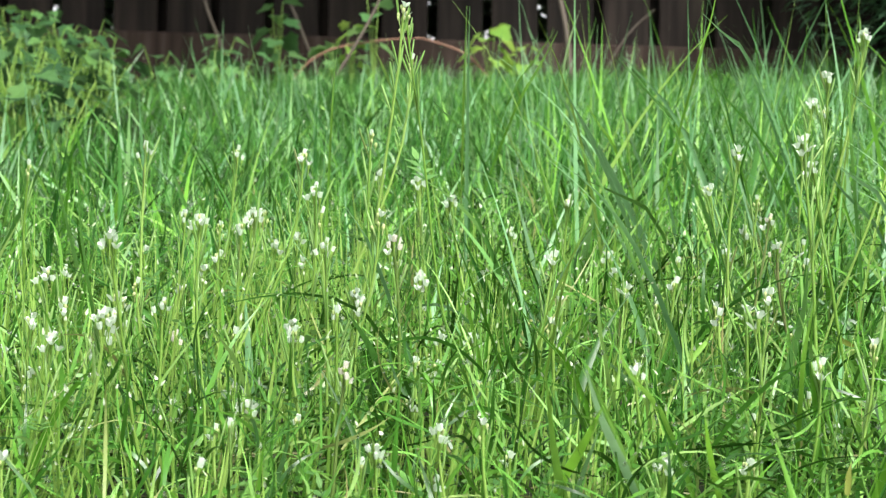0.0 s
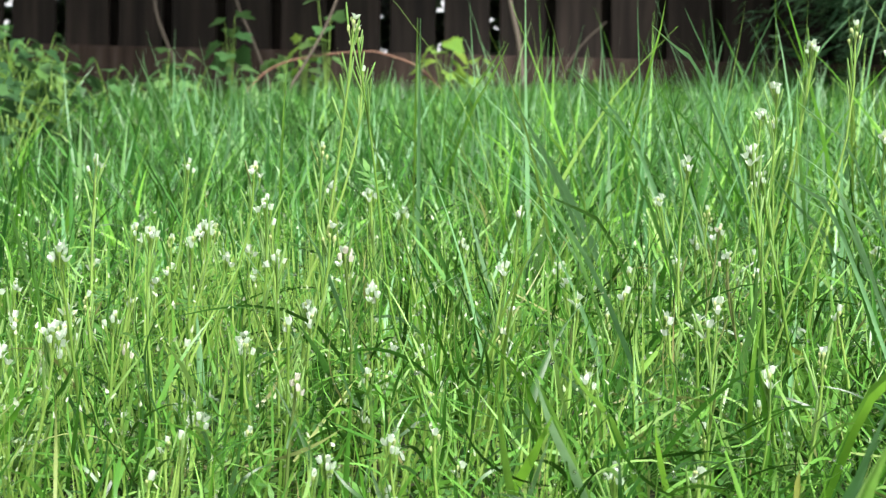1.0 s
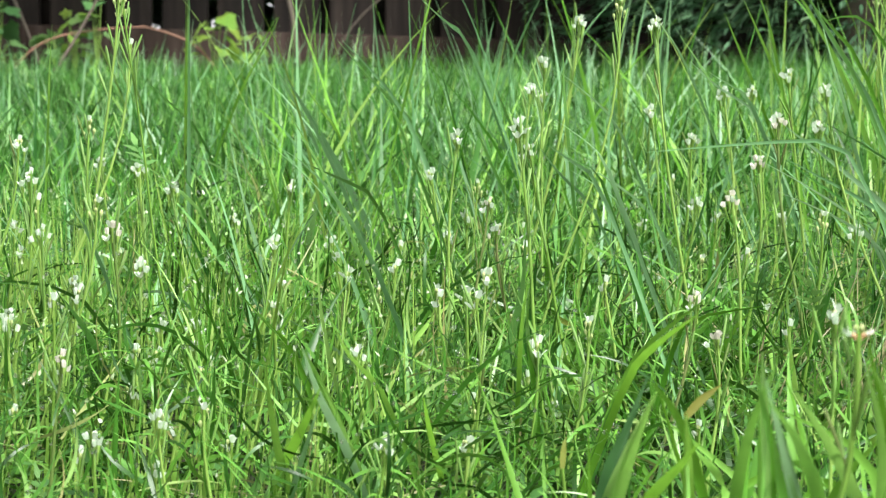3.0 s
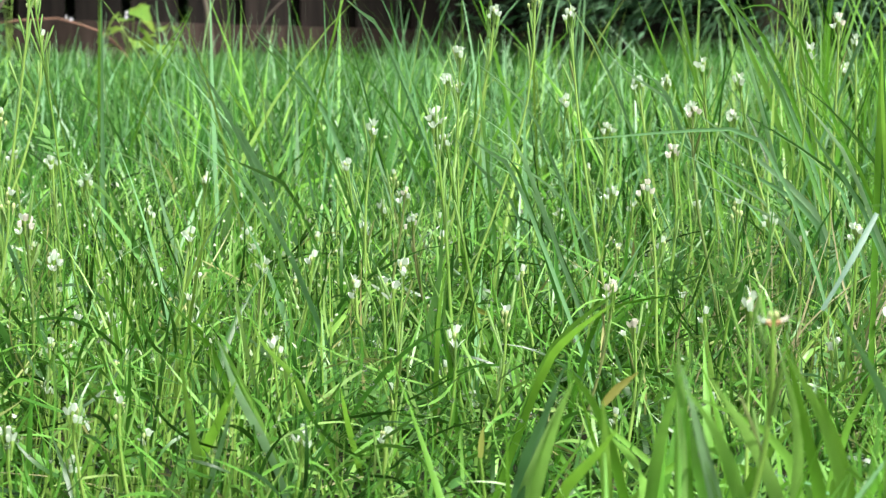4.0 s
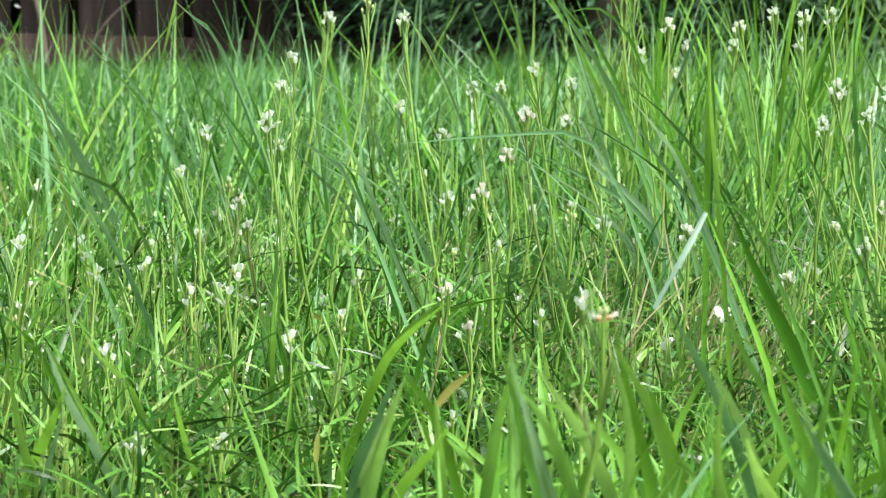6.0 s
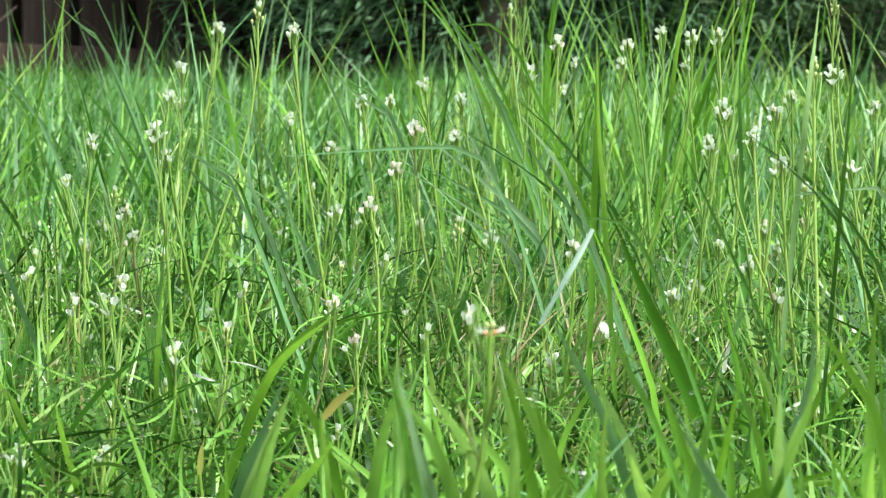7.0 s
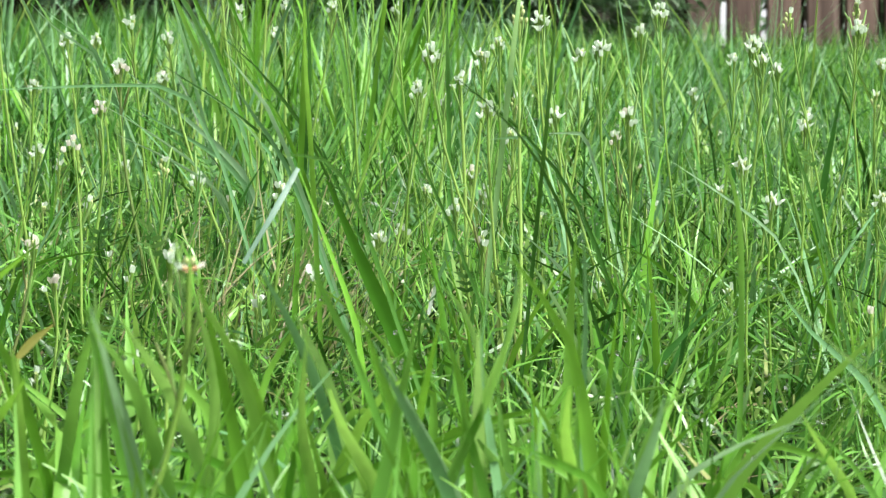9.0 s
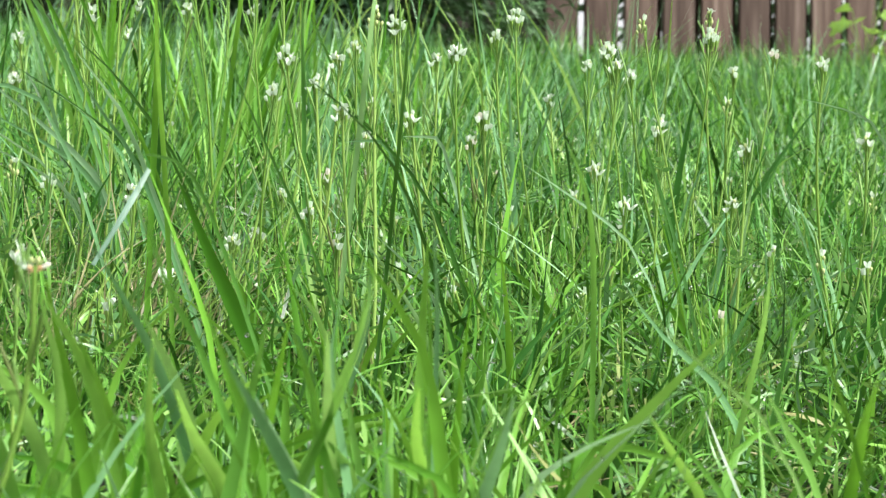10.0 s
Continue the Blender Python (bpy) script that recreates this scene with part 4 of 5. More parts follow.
long_blade((0.313, 0.713), (0.301, 0.707, 0.188), (0.266, 0.634, 0.219), (0.234, 0.559, 0.245), 0.0053, PALE_GREEN)
long_blade((0.303, 0.671), (0.325, 0.649, 0.189), (0.297, 0.578, 0.216), (0.266, 0.508, 0.241), 0.0056, GREY_GRASS)
long_blade((0.451, 0.539), (0.414, 0.544, 0.221), (0.365, 0.491, 0.248), (0.317, 0.437, 0.266), 0.0021, MID_BLADE)
long_blade((0.428, 0.598), (0.442, 0.579, 0.203), (0.398, 0.517, 0.228), (0.354, 0.452, 0.248), 0.0056, BROAD)
long_blade((0.486, 0.617), (0.453, 0.620, 0.195), (0.399, 0.560, 0.218), (0.346, 0.496, 0.240), 0.0053, PALE_GREEN)
long_blade((0.446, 0.641), (0.418, 0.642, 0.184), (0.365, 0.581, 0.211), (0.316, 0.515, 0.233), 0.0045, BROAD)
long_blade((0.665, 0.940), (0.661, 0.930, 0.153), (0.574, 0.843, 0.168), (0.494, 0.751, 0.169), 0.0025, DEEP_BLADE)
long_blade((0.305, 0.624), (0.292, 0.618, 0.195), (0.261, 0.553, 0.210), (0.229, 0.487, 0.221), 0.0021, YELLOWED)
long_blade((0.241, 1.957), (0.238, 1.945, 0.353), (0.209, 1.737, 0.455), (0.184, 1.529, 0.513), 0.0025, STEM)
long_blade((0.526, 2.104), (0.534, 2.090, 0.472), (0.481, 1.864, 0.515), (0.427, 1.639, 0.532), 0.0030, STEM)
long_blade((0.554, 2.097), (0.549, 2.086, 0.466), (0.488, 1.862, 0.509), (0.434, 1.637, 0.532), 0.0025, STEM)
long_blade((0.319, 2.342), (0.327, 2.329, 0.501), (0.296, 2.079, 0.523), (0.245, 1.832, 0.539), 0.0022, STEM)
long_blade((0.315, 1.488), (0.244, 1.485, 0.423), (0.199, 1.329, 0.450), (0.164, 1.171, 0.446), 0.0022, GREY_GRASS)
long_blade((0.410, 1.334), (0.333, 1.339, 0.420), (0.278, 1.200, 0.439), (0.227, 1.060, 0.456), 0.0037, BLUE_GRASS)
long_blade((0.343, 1.478), (0.300, 1.475, 0.454), (0.261, 1.319, 0.469), (0.221, 1.162, 0.469), 0.0033, MID_BLADE)
long_blade((0.408, 1.202), (0.323, 1.212, 0.427), (0.269, 1.087, 0.441), (0.219, 0.961, 0.420), 0.0030, MID_BLADE)
long_blade((0.494, 1.910), (0.489, 1.899, 0.483), (0.435, 1.695, 0.519), (0.381, 1.492, 0.524), 0.0033, STEM)
long_blade((0.502, 1.908), (0.497, 1.897, 0.483), (0.442, 1.693, 0.519), (0.392, 1.489, 0.524), 0.0030, STEM)
long_blade((0.430, 1.330), (0.455, 1.309, 0.436), (0.411, 1.168, 0.450), (0.368, 1.027, 0.453), 0.0037, MID_BLADE)
long_blade((0.775, 2.031), (0.771, 2.020, 0.496), (0.688, 1.805, 0.526), (0.609, 1.587, 0.542), 0.0025, STEM)
long_blade((0.502, 1.444), (0.576, 1.401, 0.444), (0.525, 1.249, 0.451), (0.473, 1.096, 0.459), 0.0025, GREY_GRASS)
long_blade((0.707, 1.354), (0.669, 1.360, 0.446), (0.593, 1.216, 0.453), (0.518, 1.074, 0.452), 0.0025, GREY_GRASS)
long_blade((1.000, 2.153), (0.967, 2.155, 0.521), (0.854, 1.930, 0.545), (0.745, 1.703, 0.562), 0.0022, STEM)
long_blade((0.585, 1.410), (0.626, 1.379, 0.452), (0.565, 1.230, 0.458), (0.504, 1.081, 0.456), 0.0022, GREY_GRASS)
long_blade((0.582, 1.137), (0.540, 1.145, 0.345), (0.475, 1.027, 0.341), (0.407, 0.910, 0.335), 0.0030, GREY_GRASS)
long_blade((0.551, 1.152), (0.509, 1.158, 0.341), (0.445, 1.040, 0.339), (0.380, 0.922, 0.332), 0.0030, GREY_GRASS)
long_blade((0.397, 1.339), (0.403, 1.325, 0.355), (0.363, 1.183, 0.396), (0.317, 1.042, 0.419), 0.0037, BLUE_GRASS)
long_blade((0.326, 1.032), (0.315, 1.024, 0.333), (0.279, 0.916, 0.367), (0.246, 0.807, 0.395), 0.0033, MID_BLADE)
long_blade((0.460, 1.187), (0.454, 1.177, 0.388), (0.405, 1.051, 0.400), (0.358, 0.925, 0.414), 0.0037, BLUE_GRASS)
long_blade((0.884, 1.773), (0.870, 1.767, 0.432), (0.773, 1.581, 0.462), (0.678, 1.393, 0.477), 0.0030, STEM)
long_blade((0.601, 1.884), (0.598, 1.873, 0.369), (0.532, 1.672, 0.417), (0.470, 1.472, 0.448), 0.0030, STEM)
long_blade((1.130, 1.859), (1.136, 1.844, 0.445), (1.017, 1.646, 0.473), (0.899, 1.448, 0.496), 0.0025, STEM)
long_blade((1.046, 1.903), (1.098, 1.867, 0.451), (0.995, 1.659, 0.462), (0.878, 1.461, 0.466), 0.0022, STEM)
long_blade((0.605, 1.261), (0.654, 1.226, 0.357), (0.593, 1.092, 0.372), (0.531, 0.957, 0.381), 0.0030, GREY_GRASS)
long_blade((0.918, 1.079), (0.856, 1.096, 0.353), (0.752, 0.990, 0.361), (0.638, 0.890, 0.360), 0.0022, GREY_GRASS)
long_blade((1.113, 1.867), (1.141, 1.842, 0.376), (1.032, 1.637, 0.401), (0.920, 1.435, 0.422), 0.0022, STEM)
long_blade((1.139, 1.628), (1.110, 1.629, 0.340), (0.969, 1.470, 0.385), (0.839, 1.304, 0.419), 0.0025, STEM)
long_blade((0.273, 2.151), (0.263, 2.140, 0.468), (0.231, 1.911, 0.506), (0.200, 1.682, 0.541), 0.0022, STEM)
long_blade((0.235, 1.373), (0.169, 1.367, 0.391), (0.130, 1.223, 0.403), (0.094, 1.078, 0.407), 0.0022, GREY_GRASS)
long_blade((0.145, 1.382), (0.129, 1.372, 0.384), (0.112, 1.225, 0.407), (0.098, 1.078, 0.418), 0.0030, BLUE_GRASS)
long_blade((-0.222, 2.384), (-0.231, 2.371, 0.445), (-0.217, 2.116, 0.499), (-0.191, 1.862, 0.557), 0.0030, BLUE_GRASS)
long_blade((0.571, 0.994), (0.609, 0.964, 0.264), (0.552, 0.857, 0.279), (0.498, 0.748, 0.290), 0.0022, DEEP_BLADE)
long_blade((0.005, 1.640), (-0.017, 1.628, 0.310), (-0.045, 1.452, 0.381), (-0.070, 1.277, 0.426), 0.0044, GREY_GRASS)
long_blade((0.008, 1.516), (-0.026, 1.502, 0.318), (-0.054, 1.340, 0.357), (-0.077, 1.177, 0.374), 0.0044, GREY_GRASS)
long_blade((0.087, 2.015), (0.039, 2.003, 0.432), (-0.007, 1.788, 0.457), (-0.039, 1.572, 0.476), 0.0037, BLUE_GRASS)
long_blade((-0.144, 2.013), (-0.190, 1.996, 0.432), (-0.197, 1.779, 0.441), (-0.191, 1.563, 0.441), 0.0030, BLUE_GRASS)
long_blade((-0.214, 2.008), (-0.153, 1.999, 0.472), (-0.116, 1.786, 0.488), (-0.088, 1.573, 0.497), 0.0037, MID_BLADE)
long_blade((0.097, 1.763), (0.064, 1.751, 0.416), (0.043, 1.563, 0.456), (0.028, 1.376, 0.474), 0.0030, BLUE_GRASS)
long_blade((0.161, 1.762), (0.075, 1.751, 0.498), (0.052, 1.563, 0.488), (0.036, 1.375, 0.474), 0.0030, GREY_GRASS)
long_blade((0.005, 1.892), (-0.046, 1.879, 0.424), (-0.056, 1.677, 0.427), (-0.061, 1.475, 0.430), 0.0030, MID_BLADE)
long_blade((0.145, 1.760), (0.120, 1.750, 0.330), (0.084, 1.564, 0.378), (0.061, 1.376, 0.398), 0.0030, BLUE_GRASS)
long_blade((-0.069, 1.638), (-0.093, 1.625, 0.348), (-0.092, 1.450, 0.373), (-0.089, 1.275, 0.386), 0.0037, MID_BLADE)
long_blade((-0.115, 1.637), (-0.148, 1.621, 0.331), (-0.158, 1.446, 0.355), (-0.163, 1.269, 0.364), 0.0037, BLUE_GRASS)
long_blade((-0.243, 2.381), (-0.243, 2.369, 0.394), (-0.219, 2.115, 0.477), (-0.191, 1.862, 0.548), 0.0037, MID_BLADE)
long_blade((0.166, 1.759), (0.120, 1.750, 0.402), (0.096, 1.563, 0.419), (0.077, 1.376, 0.424), 0.0030, BLUE_GRASS)
long_blade((0.300, 2.542), (0.344, 2.524, 0.509), (0.341, 2.249, 0.539), (0.330, 1.975, 0.552), 0.0022, STEM)
long_blade((0.442, 1.455), (0.370, 1.459, 0.423), (0.308, 1.308, 0.441), (0.256, 1.155, 0.452), 0.0037, GREY_GRASS)
long_blade((0.398, 1.466), (0.351, 1.464, 0.414), (0.301, 1.310, 0.445), (0.259, 1.154, 0.455), 0.0037, GREY_GRASS)
long_blade((0.444, 1.322), (0.395, 1.323, 0.340), (0.333, 1.187, 0.371), (0.271, 1.050, 0.399), 0.0037, MID_BLADE)
long_blade((0.397, 1.722), (0.338, 1.723, 0.436), (0.285, 1.542, 0.463), (0.239, 1.359, 0.474), 0.0030, MID_BLADE)
long_blade((0.422, 1.717), (0.349, 1.721, 0.467), (0.298, 1.539, 0.481), (0.252, 1.357, 0.484), 0.0030, MID_BLADE)
long_blade((0.204, 1.502), (0.164, 1.494, 0.339), (0.122, 1.336, 0.355), (0.092, 1.177, 0.369), 0.0030, GREY_GRASS)
long_blade((0.122, 1.637), (0.140, 1.623, 0.419), (0.128, 1.448, 0.428), (0.116, 1.274, 0.429), 0.0030, BLUE_GRASS)
long_blade((0.379, 1.603), (0.314, 1.600, 0.422), (0.248, 1.435, 0.426), (0.200, 1.266, 0.430), 0.0025, GREY_GRASS)
long_blade((0.250, 1.496), (0.213, 1.488, 0.330), (0.151, 1.333, 0.358), (0.098, 1.177, 0.368), 0.0037, GREY_GRASS)
long_blade((0.156, 1.634), (0.116, 1.625, 0.393), (0.095, 1.451, 0.409), (0.073, 1.277, 0.416), 0.0030, BLUE_GRASS)
long_blade((0.152, 1.759), (0.154, 1.747, 0.360), (0.140, 1.560, 0.421), (0.126, 1.372, 0.439), 0.0030, MID_BLADE)
long_blade((0.355, 2.733), (0.404, 2.714, 0.556), (0.382, 2.420, 0.572), (0.365, 2.125, 0.583), 0.0025, STEM)
long_blade((0.366, 1.734), (0.295, 1.731, 0.456), (0.247, 1.548, 0.464), (0.204, 1.365, 0.465), 0.0030, BLUE_GRASS)
long_blade((0.353, 1.476), (0.283, 1.479, 0.423), (0.237, 1.323, 0.419), (0.195, 1.167, 0.414), 0.0037, GREY_GRASS)
long_blade((0.363, 2.533), (0.334, 2.524, 0.467), (0.246, 2.260, 0.482), (0.170, 1.993, 0.495), 0.0025, STEM)
long_blade((0.378, 1.081), (0.315, 1.085, 0.345), (0.267, 0.973, 0.361), (0.224, 0.859, 0.368), 0.0030, GREY_GRASS)
long_blade((0.376, 1.081), (0.321, 1.083, 0.322), (0.267, 0.973, 0.346), (0.224, 0.859, 0.361), 0.0030, GREY_GRASS)
long_blade((0.657, 1.376), (0.617, 1.381, 0.330), (0.527, 1.244, 0.361), (0.429, 1.109, 0.377), 0.0022, DEEP_BLADE)
long_blade((0.676, 1.507), (0.612, 1.519, 0.418), (0.536, 1.362, 0.431), (0.465, 1.201, 0.433), 0.0030, MID_BLADE)
long_blade((0.342, 1.487), (0.433, 1.447, 0.480), (0.402, 1.288, 0.472), (0.371, 1.129, 0.461), 0.0030, GREY_GRASS)
long_blade((0.384, 1.340), (0.343, 1.337, 0.317), (0.265, 1.203, 0.345), (0.206, 1.064, 0.355), 0.0025, GREY_GRASS)
long_blade((0.459, 1.383), (0.416, 1.382, 0.330), (0.321, 1.247, 0.368), (0.250, 1.105, 0.380), 0.0025, BLUE_GRASS)
long_blade((0.434, 1.193), (0.389, 1.193, 0.311), (0.307, 1.078, 0.372), (0.244, 0.955, 0.386), 0.0022, DEEP_BLADE)
long_blade((0.429, 1.196), (0.375, 1.198, 0.337), (0.301, 1.080, 0.375), (0.247, 0.955, 0.392), 0.0022, DEEP_BLADE)
long_blade((0.388, 1.339), (0.351, 1.335, 0.305), (0.282, 1.200, 0.326), (0.215, 1.063, 0.338), 0.0025, GREY_GRASS)
long_blade((0.535, 1.091), (0.509, 1.090, 0.247), (0.439, 0.981, 0.270), (0.376, 0.870, 0.284), 0.0022, GREY_GRASS)
long_blade((0.312, 0.846), (0.336, 0.824, 0.205), (0.312, 0.732, 0.242), (0.279, 0.643, 0.270), 0.0037, PALE_GREEN)
long_blade((0.304, 0.685), (0.326, 0.663, 0.195), (0.299, 0.590, 0.227), (0.280, 0.512, 0.243), 0.0021, PALE_GREEN)
long_blade((0.302, 0.624), (0.290, 0.618, 0.201), (0.258, 0.554, 0.225), (0.229, 0.487, 0.247), 0.0025, PALE_GREEN)
long_blade((0.330, 0.704), (0.356, 0.680, 0.187), (0.340, 0.596, 0.214), (0.322, 0.513, 0.233), 0.0041, GREY_GRASS)
long_blade((0.360, 0.823), (0.333, 0.821, 0.231), (0.292, 0.736, 0.256), (0.250, 0.650, 0.268), 0.0030, PALE_GREEN)
long_blade((-0.503, 2.723), (-0.531, 2.708, 0.489), (-0.514, 2.410, 0.559), (-0.462, 2.119, 0.570), 0.0037, GREY_GRASS)
long_blade((-0.584, 2.704), (-0.630, 2.687, 0.532), (-0.584, 2.394, 0.547), (-0.531, 2.103, 0.556), 0.0037, GREY_GRASS)
long_blade((-0.323, 2.751), (-0.364, 2.735, 0.545), (-0.341, 2.440, 0.556), (-0.310, 2.146, 0.563), 0.0037, STEM)
long_blade((-0.334, 2.749), (-0.384, 2.732, 0.561), (-0.355, 2.438, 0.559), (-0.322, 2.144, 0.547), 0.0030, STEM)
long_blade((-0.170, 3.017), (-0.152, 3.006, 0.599), (-0.129, 2.684, 0.614), (-0.101, 2.361, 0.618), 0.0030, BLUE_GRASS)
long_blade((-0.151, 3.016), (-0.122, 3.005, 0.609), (-0.102, 2.683, 0.608), (-0.080, 2.361, 0.609), 0.0030, BLUE_GRASS)
long_blade((-0.248, 2.508), (-0.193, 2.499, 0.535), (-0.147, 2.233, 0.543), (-0.111, 1.966, 0.546), 0.0030, MID_BLADE)
long_blade((-0.029, 2.018), (-0.067, 2.004, 0.407), (-0.092, 1.788, 0.459), (-0.094, 1.572, 0.459), 0.0037, GREY_GRASS)
long_blade((-0.133, 1.151), (-0.169, 1.135, 0.278), (-0.213, 1.108, 0.291), (-0.253, 1.079, 0.282), 0.0036, DEEP_BLADE)
long_blade((0.019, 1.609), (-0.006, 1.596, 0.306), (-0.045, 1.574, 0.388), (-0.081, 1.549, 0.446), 0.0083, GREY_GRASS)
long_blade((-0.024, 1.107), (-0.054, 1.094, 0.252), (-0.069, 1.074, 0.265), (-0.082, 1.054, 0.283), 0.0042, MID_BLADE)
long_blade((-0.164, 1.600), (-0.163, 1.588, 0.375), (-0.160, 1.562, 0.457), (-0.157, 1.536, 0.513), 0.0050, GREY_GRASS)
long_blade((-0.179, 1.244), (-0.184, 1.231, 0.217), (-0.190, 1.212, 0.254), (-0.199, 1.191, 0.276), 0.0086, BLUE_GRASS)
long_blade((0.083, 1.704), (0.021, 1.692, 0.424), (-0.012, 1.669, 0.462), (-0.038, 1.646, 0.486), 0.0053, GREY_GRASS)
long_blade((0.076, 1.204), (0.085, 1.191, 0.252), (0.088, 1.172, 0.280), (0.089, 1.152, 0.304), 0.0070, BLUE_GRASS)
long_blade((-0.092, 1.204), (-0.084, 1.192, 0.232), (-0.074, 1.174, 0.278), (-0.044, 1.155, 0.338), 0.0029, STEM)
long_blade((0.068, 0.778), (0.086, 0.764, 0.209), (0.091, 0.746, 0.235), (0.097, 0.727, 0.256), 0.0075, GREY_GRASS)
long_blade((0.088, 1.003), (0.123, 0.986, 0.249), (0.137, 0.964, 0.264), (0.154, 0.942, 0.280), 0.0055, MID_BLADE)
long_blade((0.061, 1.205), (0.076, 1.192, 0.254), (0.082, 1.172, 0.282), (0.082, 1.152, 0.310), 0.0066, BLUE_GRASS)
long_blade((0.374, 0.965), (0.355, 0.960, 0.204), (0.324, 0.953, 0.261), (0.298, 0.941, 0.311), 0.0119, MID_BLADE)
long_blade((0.366, 0.947), (0.385, 0.927, 0.212), (0.387, 0.907, 0.239), (0.380, 0.889, 0.265), 0.0069, GREY_GRASS)
long_blade((0.555, 1.087), (0.517, 1.091, 0.286), (0.480, 1.085, 0.335), (0.423, 1.085, 0.376), 0.0033, DEEP_BLADE)
long_blade((0.648, 0.981), (0.617, 0.984, 0.280), (0.592, 0.975, 0.329), (0.568, 0.963, 0.370), 0.0044, DEEP_BLADE)
long_blade((0.332, 0.672), (0.360, 0.647, 0.187), (0.375, 0.619, 0.221), (0.393, 0.588, 0.253), 0.0087, BROAD)
long_blade((0.451, 0.631), (0.422, 0.632, 0.186), (0.400, 0.625, 0.205), (0.377, 0.618, 0.219), 0.0039, PALE_GREEN)
long_blade((0.315, 0.693), (0.337, 0.671, 0.194), (0.337, 0.652, 0.221), (0.342, 0.628, 0.232), 0.0036, PALE_GREEN)
long_blade((0.583, 0.835), (0.557, 0.835, 0.205), (0.517, 0.840, 0.234), (0.492, 0.833, 0.263), 0.0048, GREY_GRASS)
long_blade((0.335, 0.744), (0.337, 0.731, 0.233), (0.330, 0.714, 0.262), (0.324, 0.696, 0.286), 0.0066, MID_BLADE)
long_blade((0.283, 0.633), (0.257, 0.631, 0.205), (0.246, 0.616, 0.221), (0.238, 0.599, 0.236), 0.0061, PALE_GREEN)
long_blade((0.202, 0.642), (0.221, 0.624, 0.213), (0.221, 0.606, 0.241), (0.218, 0.587, 0.261), 0.0068, PALE_GREEN)
long_blade((0.316, 0.634), (0.297, 0.631, 0.228), (0.285, 0.617, 0.253), (0.258, 0.608, 0.281), 0.0072, BROAD)
long_blade((0.285, 0.649), (0.266, 0.644, 0.219), (0.255, 0.629, 0.241), (0.252, 0.610, 0.265), 0.0072, GREY_GRASS)
long_blade((0.278, 0.673), (0.243, 0.673, 0.213), (0.229, 0.659, 0.233), (0.219, 0.643, 0.254), 0.0069, MID_BLADE)
long_blade((0.070, 0.753), (0.080, 0.740, 0.206), (0.081, 0.722, 0.225), (0.091, 0.702, 0.248), 0.0077, GREY_GRASS)
long_blade((0.195, 0.660), (0.175, 0.653, 0.219), (0.164, 0.638, 0.250), (0.155, 0.621, 0.273), 0.0070, BROAD)
long_blade((0.138, 1.102), (0.160, 1.087, 0.248), (0.164, 1.067, 0.268), (0.207, 1.040, 0.275), 0.0045, MID_BLADE)
long_blade((0.387, 1.311), (0.363, 1.311, 0.317), (0.316, 1.302, 0.355), (0.265, 1.290, 0.391), 0.0058, GREY_GRASS)
long_blade((0.377, 1.302), (0.357, 1.302, 0.318), (0.318, 1.291, 0.341), (0.267, 1.281, 0.366), 0.0052, GREY_GRASS)
long_blade((0.402, 1.325), (0.386, 1.325, 0.325), (0.356, 1.312, 0.356), (0.319, 1.299, 0.382), 0.0042, GREY_GRASS)
long_blade((0.423, 1.380), (0.411, 1.380, 0.349), (0.387, 1.365, 0.376), (0.354, 1.351, 0.407), 0.0038, BLUE_GRASS)
long_blade((0.419, 1.388), (0.387, 1.388, 0.305), (0.323, 1.383, 0.345), (0.266, 1.372, 0.384), 0.0030, BLUE_GRASS)
dying_leaf((0.115, 0.750, 0.239), (0.121, 0.749, 0.246), (0.129, 0.748, 0.252), 0.0034)
dying_leaf((0.339, 0.958, 0.201), (0.339, 0.959, 0.206), (0.342, 0.957, 0.208), 0.0034)
dying_leaf((0.312, 0.671, 0.187), (0.313, 0.671, 0.191), (0.316, 0.670, 0.194), 0.0040)
dying_leaf((0.076, 0.852, 0.208), (0.077, 0.853, 0.219), (0.078, 0.854, 0.222), 0.0028)
dying_leaf((0.108, 1.245, 0.263), (0.114, 1.245, 0.259), (0.122, 1.244, 0.256), 0.0034)
folded_blade((0.308, 0.902), (0.298, 0.882, 0.234), (0.279, 0.867, 0.270), (0.257, 0.853, 0.315), (0.242, 0.842, 0.294), (0.228, 0.841, 0.272), 0.0052)

# ---- grass tufts: a fan of blades from one root ----


def kinked(r, length, width, spread):
    """A blade that rises, then breaks over to one side and droops."""
    az, lean = r.uniform(0, 6.283), r.uniform(0.05, 0.35 * spread)
    f = r.uniform(0.45, 0.75)
    a = Vector((math.cos(az) * math.sin(lean), math.sin(az) * math.sin(lean), math.cos(lean))) * length * f
    az += r.uniform(-1.2, 1.2)
    fall = r.uniform(0.9, 2.1)
    b = Vector((math.cos(az) * math.sin(fall), math.sin(az) * math.sin(fall), math.cos(fall))) * length * (1 - f)
    return ribbon([(0, 0, 0), tuple(a * 0.75), tuple(a + b * 0.15), tuple(a + b)], width, r.uniform(-1.5, 1.5), 0.35, 10)


